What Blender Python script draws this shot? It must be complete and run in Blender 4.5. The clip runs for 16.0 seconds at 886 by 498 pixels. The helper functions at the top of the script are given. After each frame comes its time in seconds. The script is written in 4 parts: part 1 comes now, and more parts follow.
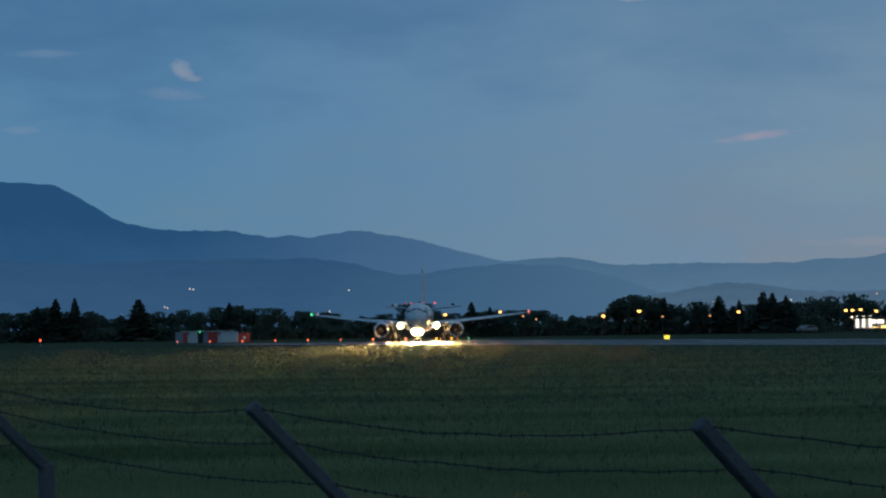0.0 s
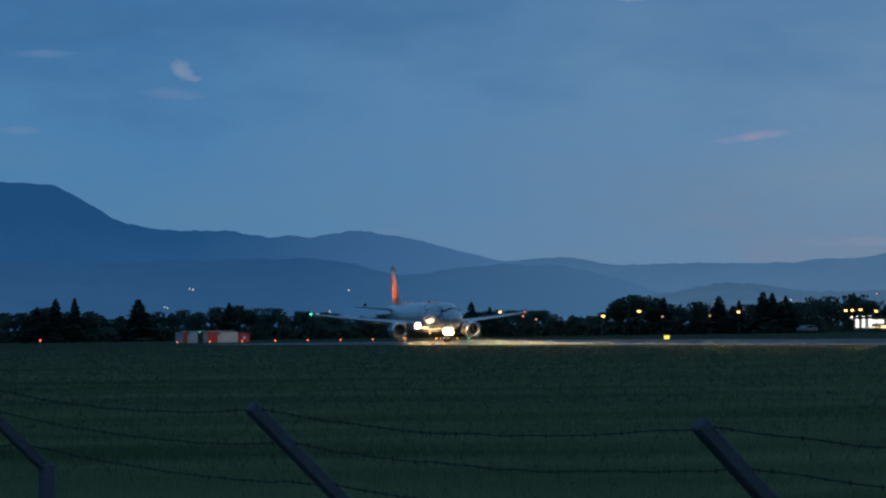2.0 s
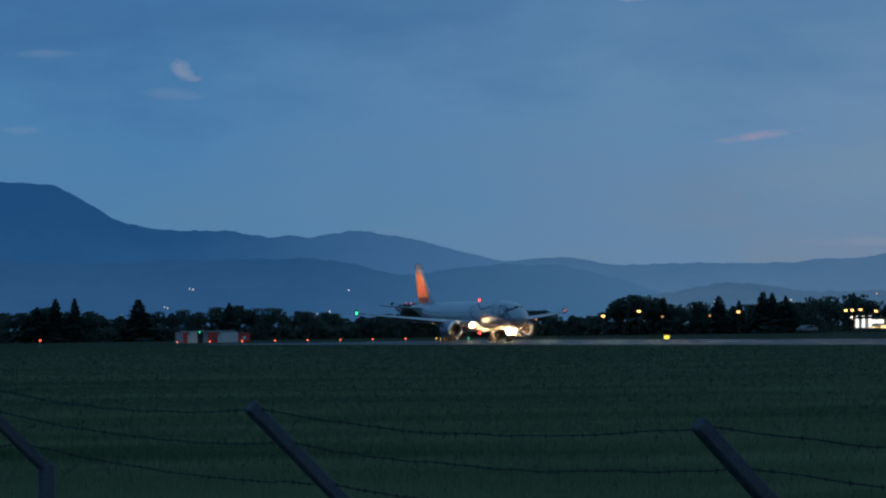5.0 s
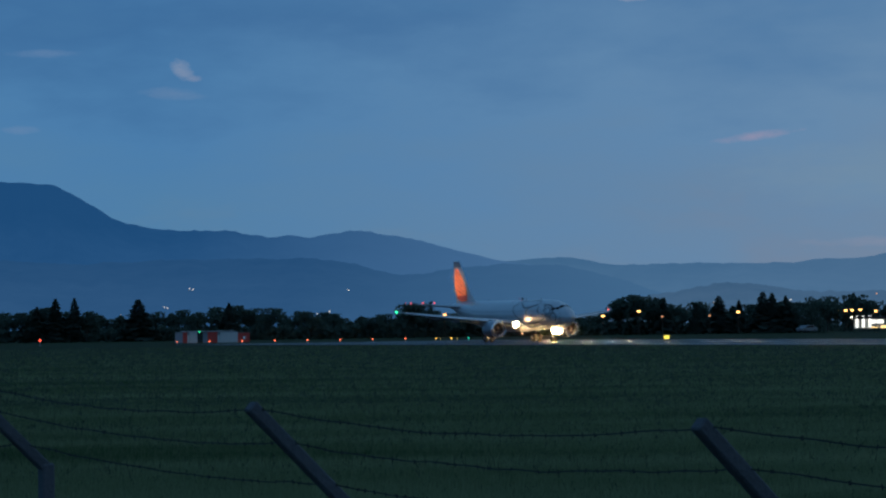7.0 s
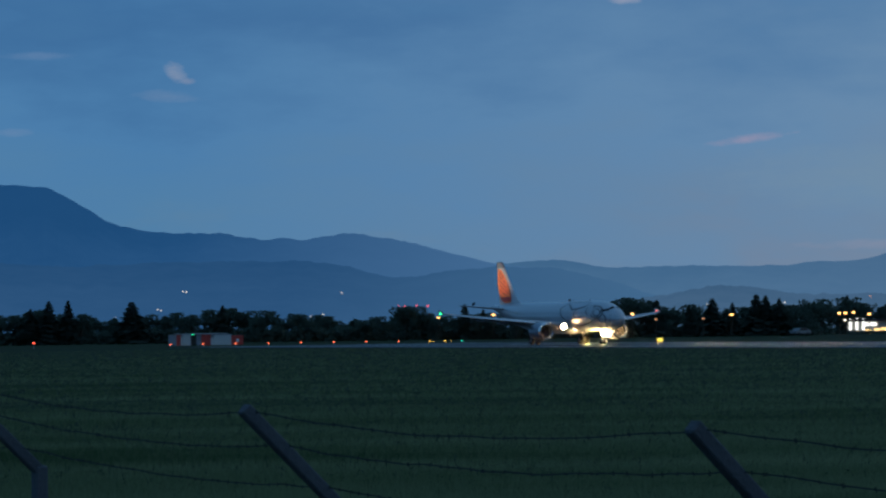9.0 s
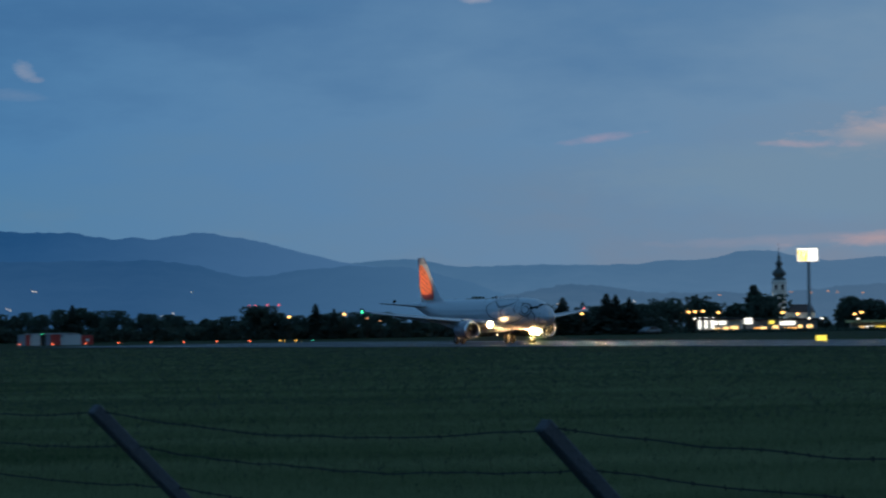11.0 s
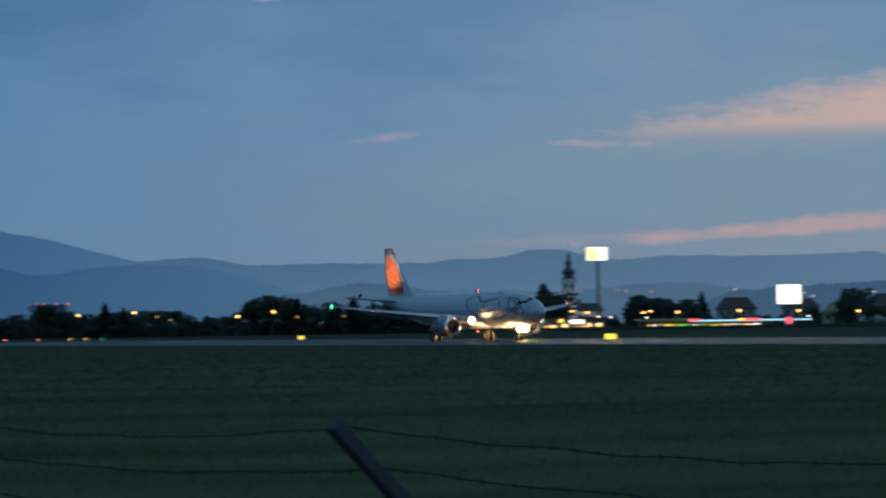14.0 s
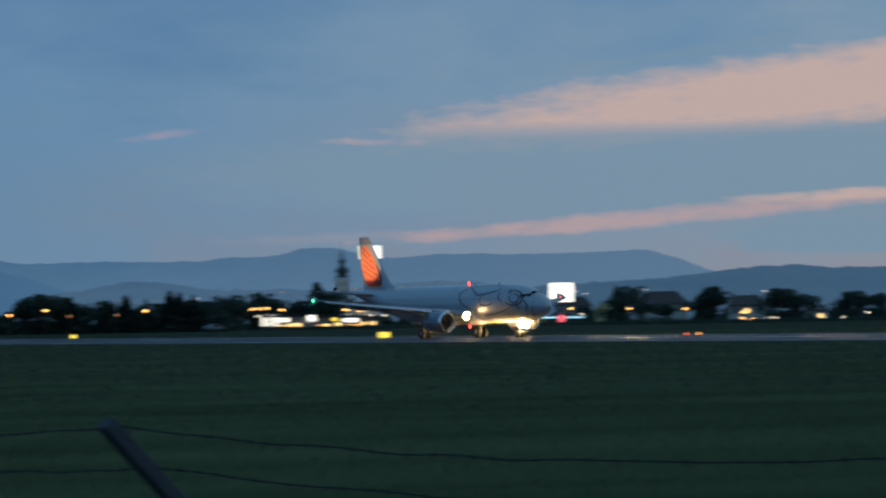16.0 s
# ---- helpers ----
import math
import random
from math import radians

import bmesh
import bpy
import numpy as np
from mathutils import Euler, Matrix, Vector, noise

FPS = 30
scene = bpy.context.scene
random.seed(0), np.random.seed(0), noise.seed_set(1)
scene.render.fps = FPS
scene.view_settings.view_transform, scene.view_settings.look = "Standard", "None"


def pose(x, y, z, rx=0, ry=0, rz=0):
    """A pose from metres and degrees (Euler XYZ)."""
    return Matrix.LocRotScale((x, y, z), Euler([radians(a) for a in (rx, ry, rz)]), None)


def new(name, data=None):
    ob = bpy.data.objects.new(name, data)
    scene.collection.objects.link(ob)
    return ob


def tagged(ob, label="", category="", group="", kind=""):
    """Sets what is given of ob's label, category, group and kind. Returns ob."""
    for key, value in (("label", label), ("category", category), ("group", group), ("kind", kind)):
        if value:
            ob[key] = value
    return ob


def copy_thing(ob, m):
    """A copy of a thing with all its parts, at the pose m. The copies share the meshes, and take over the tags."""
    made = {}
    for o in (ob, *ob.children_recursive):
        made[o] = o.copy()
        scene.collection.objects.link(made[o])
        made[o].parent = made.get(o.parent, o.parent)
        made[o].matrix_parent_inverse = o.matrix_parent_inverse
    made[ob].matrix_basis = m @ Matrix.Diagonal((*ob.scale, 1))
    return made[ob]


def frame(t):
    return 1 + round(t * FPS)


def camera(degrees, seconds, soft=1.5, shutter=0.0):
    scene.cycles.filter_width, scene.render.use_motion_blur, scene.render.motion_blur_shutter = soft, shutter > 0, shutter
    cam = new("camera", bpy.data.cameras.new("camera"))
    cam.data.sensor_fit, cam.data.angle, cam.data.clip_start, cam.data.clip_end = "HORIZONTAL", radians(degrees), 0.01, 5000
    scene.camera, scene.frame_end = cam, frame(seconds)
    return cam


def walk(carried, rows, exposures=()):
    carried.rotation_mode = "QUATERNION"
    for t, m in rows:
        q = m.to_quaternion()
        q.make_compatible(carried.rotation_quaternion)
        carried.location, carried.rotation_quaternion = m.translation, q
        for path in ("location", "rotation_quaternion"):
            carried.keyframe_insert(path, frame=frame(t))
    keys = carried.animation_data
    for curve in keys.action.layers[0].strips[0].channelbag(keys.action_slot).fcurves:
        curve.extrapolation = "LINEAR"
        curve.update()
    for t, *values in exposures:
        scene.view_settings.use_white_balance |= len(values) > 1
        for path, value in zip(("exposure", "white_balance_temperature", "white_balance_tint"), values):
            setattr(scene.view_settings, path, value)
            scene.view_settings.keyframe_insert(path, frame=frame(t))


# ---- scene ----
# The eye stands still on a bank outside the fence and pans to follow the airliner.
EYE = 2.78
cam = camera(15.5, 16.0, soft=2.2, shutter=1.5)
PAN = [(0.0, 0.0, 1.306, 0.76), (0.5, -0.002, 1.307, 0.757), (1.0, -0.002, 1.307, 0.757), (2.0, -0.002, 1.307, 0.758),
       (3.0, -0.002, 1.307, 0.758), (4.0, -0.002, 1.307, 0.76), (6.5, -0.004, 1.306, 0.765), (7.0, -0.006, 1.306, 0.76),
       (7.5, -0.015, 1.311, 0.735), (8.0, -0.033, 1.311, 0.745), (8.5, -0.047, 1.325, 0.735), (9.0, -0.119, 1.351, 0.745),
       (9.5, -0.928, 1.335, 0.74), (9.7, -1.27, 1.33, 0.75), (11.8, -3.53, 1.29, 0.90), (12.0, -3.758, 1.286, 0.90), (12.5, -4.217, 1.263, 0.85), (13.0, -4.649, 1.253, 0.84),
       (13.5, -5.358, 1.252, 0.80), (14.0, -6.43, 1.225, 0.85), (14.5, -7.1, 1.202, 0.82), (15.0, -8.267, 1.176, 0.88),
       (15.5, -9.215, 1.16, 0.91), (16.0, -10.412, 1.135, 0.95)]
walk(cam, [(t, pose(0, 0, EYE, 90 + p, r, y)) for t, y, p, r in PAN],
     exposures=[(0.0, 0.12, 7000, 10), (0.2, 0.0, 7000, 10), (0.5, -0.5, 7000, 10), (1.0, -0.4, 6500, 10), (1.5, -0.1, 6100, 10), (2.0, 0.0, 6050, 10), (9.5, 0.0, 6050, 10), (12.0, 0.05, 6450, 10), (16.0, 0.12, 6600, 10)])


# ---- nodes and materials ----
class Tree:
    """Short ways to add and join shader nodes."""

    def __init__(self, tree):
        self.t = tree
        self.t.nodes.clear()

    def add(self, kind, **sets):
        n = self.t.nodes.new(kind)
        for k, v in sets.items():
            if k in n.inputs:
                self.put(n.inputs[k], v)
        return n

    def put(self, socket, v):
        if isinstance(v, bpy.types.NodeSocket):
            self.t.links.new(v, socket)
        else:
            socket.default_value = v

    def math(self, op, a, b=0.0, c=0.0, clamp=False):
        n = self.t.nodes.new("ShaderNodeMath")
        n.operation, n.use_clamp = op, clamp
        for s, v in zip(n.inputs, (a, b, c)):
            self.put(s, v)
        return n.outputs[0]

    def mix(self, fac, a, b):
        n = self.t.nodes.new("ShaderNodeMix")
        n.data_type = "RGBA"
        self.put(n.inputs[0], fac)
        self.put(n.inputs[6], a if isinstance(a, bpy.types.NodeSocket) else (*a, 1))
        self.put(n.inputs[7], b if isinstance(b, bpy.types.NodeSocket) else (*b, 1))
        return n.outputs[2]

    def noise(self, vector, scale, detail=4.0, rough=0.55):
        n = self.add("ShaderNodeTexNoise", Scale=scale, Detail=detail, Roughness=rough)
        self.put(n.inputs["Vector"], vector)
        return n.outputs[0]

    def ramp(self, fac, *stops):
        n = self.t.nodes.new("ShaderNodeValToRGB")
        els = n.color_ramp.elements
        while len(els) < len(stops):
            els.new(0.5)
        for e, (p, c) in zip(els, stops):
            e.position, e.color = p, (*c, 1)
        self.put(n.inputs[0], fac)
        return n.outputs[0]


def material(name, color, rough=0.7, metal=0.0, vary=0.25, grain=3.0, stains=0.3, bump=0.2, emit=None, strength=0.0, coat=0.0, spec=0.5, stretch=None):
    """A surface with fine grain, large stains, relief and uneven gloss."""
    m = bpy.data.materials.new(name)
    m.use_nodes = True
    t = Tree(m.node_tree)
    at = t.add("ShaderNodeTexCoord").outputs["Object"]
    far = at
    if stretch:
        v = t.t.nodes.new("ShaderNodeVectorMath")
        v.operation = "MULTIPLY"
        t.put(v.inputs[0], at)
        v.inputs[1].default_value = stretch
        far = v.outputs[0]
    fine, wide = t.noise(at, grain * 6, 6), t.noise(far, stains, 6, 0.65)
    if stretch:
        wide = t.math("ADD", t.math("MULTIPLY", t.math("SUBTRACT", wide, 0.5), 2.6), 0.5, clamp=True)
        fine = t.math("ADD", t.math("MULTIPLY", t.math("SUBTRACT", t.noise(far, stains * 11, 8, 0.7), 0.5), 2.4), 0.5, clamp=True)
    rnd = t.add("ShaderNodeObjectInfo").outputs["Random"]
    shade = t.math("ADD", t.math("ADD", t.math("MULTIPLY", fine, 0.5), t.math("MULTIPLY", wide, 0.5)), t.math("MULTIPLY", t.math("SUBTRACT", rnd, 0.5), 0.3))
    c = t.mix(shade, [k * (1 - vary) for k in color], [min(1, k * (1 + vary)) for k in color])
    b = t.add("ShaderNodeBsdfPrincipled", Metallic=metal)
    t.put(b.inputs["Base Color"], c)
    t.put(b.inputs["Roughness"], t.math("ADD", t.math("MULTIPLY", wide, 0.2), rough - 0.1, clamp=True))
    t.put(b.inputs["Coat Weight"], coat)
    t.put(b.inputs["Specular IOR Level"], spec)
    if bump:
        bp = t.add("ShaderNodeBump", Strength=bump, Distance=0.02)
        t.put(bp.inputs["Height"], fine)
        t.put(b.inputs["Normal"], bp.outputs[0])
    if emit:
        t.put(b.inputs["Emission Color"], (*emit, 1))
        t.put(b.inputs["Emission Strength"], strength)
    out = t.add("ShaderNodeOutputMaterial")
    t.put(out.inputs[0], b.outputs[0])
    return m


def glow(name, color, strength):
    m = bpy.data.materials.new(name)
    m.use_nodes = True
    t = Tree(m.node_tree)
    e = t.add("ShaderNodeEmission", Color=(*color, 1), Strength=strength)
    t.put(t.add("ShaderNodeOutputMaterial").inputs[0], e.outputs[0])
    return m


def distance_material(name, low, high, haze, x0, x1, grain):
    """Far slopes behind kilometres of blue evening air. The haze, thicker towards the bright west, is painted as glow.
    """
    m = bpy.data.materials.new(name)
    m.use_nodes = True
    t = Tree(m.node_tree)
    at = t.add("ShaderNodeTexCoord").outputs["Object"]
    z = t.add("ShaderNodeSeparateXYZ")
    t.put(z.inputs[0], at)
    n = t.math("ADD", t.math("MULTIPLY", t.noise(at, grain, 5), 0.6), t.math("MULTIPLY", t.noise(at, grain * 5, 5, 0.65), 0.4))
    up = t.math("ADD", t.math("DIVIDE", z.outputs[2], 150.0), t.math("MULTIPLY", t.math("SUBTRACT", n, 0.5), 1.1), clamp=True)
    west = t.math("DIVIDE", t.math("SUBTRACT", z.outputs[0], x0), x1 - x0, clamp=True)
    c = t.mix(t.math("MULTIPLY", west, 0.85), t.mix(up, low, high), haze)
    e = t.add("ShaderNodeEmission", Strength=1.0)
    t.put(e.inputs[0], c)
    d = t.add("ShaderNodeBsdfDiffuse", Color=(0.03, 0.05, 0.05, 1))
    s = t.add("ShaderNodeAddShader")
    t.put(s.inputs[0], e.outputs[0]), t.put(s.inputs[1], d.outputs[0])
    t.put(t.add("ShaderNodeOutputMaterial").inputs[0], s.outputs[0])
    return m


# ---- world: dusk sky, lit from behind the western hills ----
world = bpy.data.worlds.new("dusk")
scene.world = world
world.use_nodes = True
W = Tree(world.node_tree)
ray = W.add("ShaderNodeTexCoord").outputs["Generated"]
xyz = W.add("ShaderNodeSeparateXYZ")
W.put(xyz.inputs[0], ray)
BEAR = W.math("MULTIPLY", W.math("ARCTAN2", xyz.outputs[0], xyz.outputs[1]), 57.2958)
ELEV = W.math("MULTIPLY", W.math("ARCSINE", xyz.outputs[2]), 57.2958)
flat = W.add("ShaderNodeCombineXYZ")
W.put(flat.inputs[0], W.math("MULTIPLY", BEAR, 0.35)), W.put(flat.inputs[1], ELEV)
streak, curl = W.noise(flat.outputs[0], 0.7, 6), W.noise(flat.outputs[0], 3.2, 8, 0.65)
WEST = W.math("DIVIDE", W.math("ADD", BEAR, 5.0), 23.0, clamp=True)
lift = W.math("ADD", W.math("DIVIDE", ELEV, 9.0), W.math("MULTIPLY", W.math("SUBTRACT", streak, 0.5), 0.8), clamp=True)
cool = W.ramp(lift, (0.0, (0.108, 0.215, 0.33)), (0.15, (0.088, 0.212, 0.36)), (0.4, (0.078, 0.205, 0.378)), (0.65, (0.056, 0.158, 0.318)), (1.0, (0.07, 0.185, 0.34)))
warm = W.ramp(lift, (0.0, (0.24, 0.245, 0.30)), (0.15, (0.215, 0.265, 0.335)), (0.4, (0.2, 0.29, 0.385)), (0.7, (0.135, 0.25, 0.39)), (1.0, (0.12, 0.24, 0.385)))
SKY = W.mix(WEST, cool, warm)


def cloud(b, e, wide, high, slope, amount, color, ragged=1.5, hard=0.9):
    """A drift of cloud about a bearing and height (degrees), torn by noise."""
    global SKY
    db = W.math("SUBTRACT", BEAR, b)
    de = W.math("SUBTRACT", W.math("SUBTRACT", ELEV, e), W.math("MULTIPLY", db, slope))
    r = W.math("ADD", W.math("POWER", W.math("ABSOLUTE", W.math("DIVIDE", db, wide)), 2.0), W.math("POWER", W.math("ABSOLUTE", W.math("DIVIDE", de, high)), 2.0))
    m = W.math("MULTIPLY", W.math("ADD", W.math("SUBTRACT", 1.0, r), W.math("MULTIPLY", W.math("SUBTRACT", curl, 0.55), ragged * 2)), hard, clamp=True)
    SKY = W.mix(W.math("MULTIPLY", m, amount), SKY, color)


PINK, ROSE, GREY = (0.50, 0.375, 0.35), (0.41, 0.31, 0.33), (0.17, 0.262, 0.355)
cloud(-4.5, 4.5, 0.26, 0.2, -0.25, 0.8, (0.27, 0.31, 0.4))
cloud(-4.3, 4.35, 0.16, 0.08, 0.0, 0.6, (0.26, 0.29, 0.38))
cloud(-4.6, 4.08, 0.8, 0.12, -0.08, 0.35, (0.19, 0.265, 0.39))
cloud(-6.8, 4.8, 0.9, 0.09, 0.0, 0.4, (0.18, 0.26, 0.4))
cloud(-7.4, 3.47, 0.5, 0.09, 0.0, 0.35, (0.2, 0.27, 0.4))
cloud(-2.5, 5.3, 4.0, 0.4, 0.03, 0.3, (0.05, 0.14, 0.29), 1.2)
cloud(5.6, 3.22, 0.95, 0.1, 0.12, 0.8, (0.3, 0.28, 0.38))
cloud(3.4, 5.68, 0.35, 0.1, 0.0, 0.55, (0.45, 0.42, 0.46))
cloud(18.4, 3.98, 10.0, 0.8, 0.1, 0.92, PINK, 0.7, 1.5)
cloud(14.6, 4.5, 3.6, 0.14, 0.13, 0.5, GREY, 1.3, 1.2)
cloud(15.5, 2.33, 11.0, 1.0, -0.02, 0.8, GREY, 0.35, 2.2)
cloud(9.25, 3.04, 1.1, 0.09, -0.02, 0.8, (0.36, 0.31, 0.37))
cloud(9.6, 1.38, 3.6, 0.13, 0.02, 0.3, ROSE, 1.0, 0.9)
cloud(14.5, 1.66, 6.0, 0.2, 0.07, 0.85, ROSE, 1.1, 1.3)
cloud(17.8, 1.98, 2.6, 0.13, 0.03, 0.8, PINK, 1.0, 1.3)
cloud(17.5, 1.25, 2.6, 0.35, 0.0, 0.9, GREY, 0.5, 2.5)
back = W.add("ShaderNodeBackground", Strength=1.0)
W.put(back.inputs[0], SKY)
W.put(W.add("ShaderNodeOutputWorld").inputs[0], back.outputs[0])

# ---- the materials of the place ----
M_GRASS = material("meadow grass", (0.026, 0.036, 0.015), 0.95, vary=0.68, grain=0.5, stains=1.0, bump=0.8, spec=0.05, stretch=(0.022, 0.13, 1.0))
M_ASPHALT = material("worn runway asphalt", (0.032, 0.034, 0.041), 0.5, vary=0.4, grain=1.5, stains=0.05, bump=0.03, spec=0.07)
M_PAINT = material("worn white marking paint", (0.6, 0.6, 0.58), 0.6, vary=0.3, grain=1.0)
M_CONCRETE = material("weathered grey concrete", (0.085, 0.088, 0.1), 0.9, vary=0.5, grain=8, stains=2.0, bump=0.6)
M_WIRE = material("rusty barbed wire", (0.02, 0.018, 0.017), 0.85, metal=0.1)
M_BARK = material("bark", (0.06, 0.045, 0.03), 0.9, grain=2)


def foliage(name, dark, pale, sheer, patch, stretch=(1.0, 1.0, 1.0)):
    """Leaves or blades that let part of the light through: each one its own shade, drifts of darker and paler growth."""
    m = bpy.data.materials.new(name)
    m.use_nodes = True
    t = Tree(m.node_tree)
    at = t.t.nodes.new("ShaderNodeVectorMath")
    at.operation = "MULTIPLY"
    t.put(at.inputs[0], t.add("ShaderNodeTexCoord").outputs["Object"])
    at.inputs[1].default_value = stretch
    wide = t.math("ADD", t.math("MULTIPLY", t.math("SUBTRACT", t.noise(at.outputs[0], patch, 5, 0.6), 0.5), 2.4), 0.5, clamp=True)
    own = t.add("ShaderNodeNewGeometry").outputs["Random Per Island"]
    c = t.mix(t.math("ADD", t.math("MULTIPLY", wide, 0.65), t.math("MULTIPLY", own, 0.35)), dark, pale)
    d, l, mixed = t.add("ShaderNodeBsdfDiffuse"), t.add("ShaderNodeBsdfTranslucent"), t.add("ShaderNodeMixShader", Fac=sheer)
    t.put(d.inputs["Color"], c), t.put(l.inputs["Color"], c)
    t.put(mixed.inputs[1], d.outputs[0]), t.put(mixed.inputs[2], l.outputs[0])
    t.put(t.add("ShaderNodeOutputMaterial").inputs[0], mixed.outputs[0])
    return m


# Leaf and needle colours are raised to stand in for blue evening haze.
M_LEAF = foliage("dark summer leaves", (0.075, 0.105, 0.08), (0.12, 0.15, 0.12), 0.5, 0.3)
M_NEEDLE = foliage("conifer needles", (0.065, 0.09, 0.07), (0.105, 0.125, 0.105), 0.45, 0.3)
M_BLADE = foliage("grass blades", (0.034, 0.072, 0.026), (0.29, 0.32, 0.17), 0.55, 1.0, (0.03, 0.12, 1.0))
M_WALL = material("pale render", (0.55, 0.53, 0.48), 0.85, vary=0.15)
M_CHURCH = material("white limewashed render", (0.8, 0.78, 0.72), 0.85, vary=0.12)
M_OCHRE = material("ochre render", (0.6, 0.5, 0.22), 0.85, vary=0.15)
M_ROOF = material("dark roof tiles", (0.07, 0.05, 0.045), 0.8, vary=0.4)
M_COPPER = material("dark weathered copper", (0.06, 0.075, 0.075), 0.6, metal=0.3)
M_STEEL = material("grey painted steel", (0.22, 0.23, 0.24), 0.5, metal=0.4)
M_DARK = material("black rubber", (0.02, 0.02, 0.02), 0.8)
M_COCKPIT = material("black cockpit glass", (0.008, 0.009, 0.012), 0.35, vary=0.1, bump=0, spec=0.12)
M_GLASS = material("dark window glass", (0.015, 0.018, 0.022), 0.08, vary=0.1, bump=0)
M_WHITE = material("white painted panel", (0.78, 0.78, 0.76), 0.5, vary=0.08)
M_RED = material("red painted panel", (0.45, 0.04, 0.03), 0.5, vary=0.15)
G_ORANGE = glow("sodium lamp", (1.0, 0.48, 0.12), 4.0)
G_WHITE = glow("white lamp", (1.0, 0.9, 0.68), 2.5)
G_PANEL = glow("lit white sign", (1.0, 0.97, 0.86), 1.6)
G_YELLOW = glow("lit yellow sign", (1.0, 0.78, 0.1), 1.3)
G_RED = glow("red lamp", (1.0, 0.1, 0.05), 2.2)
G_PINKRED = glow("red obstruction lamp", (1.0, 0.13, 0.16), 1.3)
G_AMBER = glow("amber edge lamp", (1.0, 0.17, 0.07), 2.4)
G_GREEN = glow("green lamp", (0.05, 1.0, 0.35), 2.0)
G_BLUE = glow("blue light strip", (0.35, 0.75, 1.0), 1.4)
G_LIME = glow("green lit panel", (0.25, 0.8, 0.1), 0.9)
G_WARM = glow("warm shop window", (1.0, 0.62, 0.22), 1.8)
G_GOLD = glow("golden lamp-lit wall glow", (1.0, 0.46, 0.1), 1.5)


# ---- building helpers ----
def link(name, bm, mat, parent=None, label="", smooth=False):
    me = bpy.data.meshes.new(name)
    bm.to_mesh(me)
    bm.free()
    for m in mat if isinstance(mat, (list, tuple)) else [mat]:
        me.materials.append(m)
    if smooth:
        me.polygons.foreach_set("use_smooth", [True] * len(me.polygons))
    ob = new(name, me)
    if parent:
        ob.parent = parent
    if label:
        ob["label"] = label
    return ob


part = link


def raw(name, verts, faces, mat, parent=None, label="", smooth=False):
    me = bpy.data.meshes.new(name)
    me.from_pydata(verts, [], faces)
    me.update()
    me.materials.append(mat)
    if smooth:
        me.polygons.foreach_set("use_smooth", [True] * len(me.polygons))
    ob = new(name, me)
    if parent:
        ob.parent = parent
    if label:
        ob["label"] = label
    return ob


def empty(name, m, label, category, group=""):
    ob = new(name)
    ob.matrix_basis = m
    return tagged(ob, label, category, group)


def box(bm, size, at=(0, 0, 0), turn=(0, 0, 0), bevel=0.0):
    made = bmesh.ops.create_cube(bm, size=1)["verts"]
    bmesh.ops.transform(bm, matrix=pose(*at, *turn) @ Matrix.Diagonal((*size, 1)), verts=made)
    if bevel:
        es = list({e for v in made for e in v.link_edges})
        bmesh.ops.bevel(bm, geom=es, offset=bevel, segments=1, affect="EDGES")
    return bm


def boxed(size, at=(0, 0, 0), turn=(0, 0, 0), bevel=0.0):
    return box(bmesh.new(), size, at, turn, bevel)


def rod(bm, a, b, r0, r1=None, n=10):
    a, b = Vector(a), Vector(b)
    d = b - a
    m = Matrix.Translation((a + b) / 2) @ d.to_track_quat("Z", "Y").to_matrix().to_4x4()
    bmesh.ops.create_cone(bm, cap_ends=True, segments=n, radius1=r0, radius2=r0 if r1 is None else r1, depth=d.length, matrix=m)
    return bm


def ball(bm, r, at, n=12, squash=(1, 1, 1)):
    bmesh.ops.create_uvsphere(bm, u_segments=n, v_segments=max(6, n // 2), radius=r, matrix=Matrix.Translation(at) @ Matrix.Diagonal((*squash, 1)))
    return bm


def loft(rings, caps=True, closed=True):
    """Skin rings of equal length."""
    bm = bmesh.new()
    vs = [[bm.verts.new(p) for p in ring] for ring in rings]
    n = len(vs[0])
    for a, b in zip(vs, vs[1:]):
        for i in range(n if closed else n - 1):
            j = (i + 1) % n
            bm.faces.new((a[i], a[j], b[j], b[i]))
    if caps:
        bm.faces.new(vs[0][::-1]), bm.faces.new(vs[-1])
    bmesh.ops.recalc_face_normals(bm, faces=bm.faces)
    return bm


def lathe(profile, n=16, at=(0, 0, 0), axis="Z"):
    """Turn (radius, along) pairs about an axis."""
    rings = []
    for r, h in profile:
        ring = []
        for i in range(n):
            a = math.tau * i / n
            p = (r * math.cos(a), r * math.sin(a), h) if axis == "Z" else (r * math.cos(a), h, r * math.sin(a))
            ring.append((p[0] + at[0], p[1] + at[1], p[2] + at[2]))
        rings.append(ring)
    return loft(rings, caps=profile[0][0] < 0.11 and profile[-1][0] < 0.11)


def polar(bearing, d):
    return d * math.sin(radians(bearing)), d * math.cos(radians(bearing))


def high(el, d):
    return EYE + d * math.tan(radians(el))


def smooth01(x):
    x = min(1, max(0, x))
    return x * x * (3 - 2 * x)


def land(x, y):
    """Height of the ground: level airfield, a slow fall to the town beyond it."""
    r = math.hypot(x, y)
    return -3.0 * smooth01((r - 680) / 170)


def facing(bearing, d, z=None, turn=0):
    x, y = polar(bearing, d)
    return pose(x, y, land(x, y) if z is None else z, 0, 0, -bearing + turn)


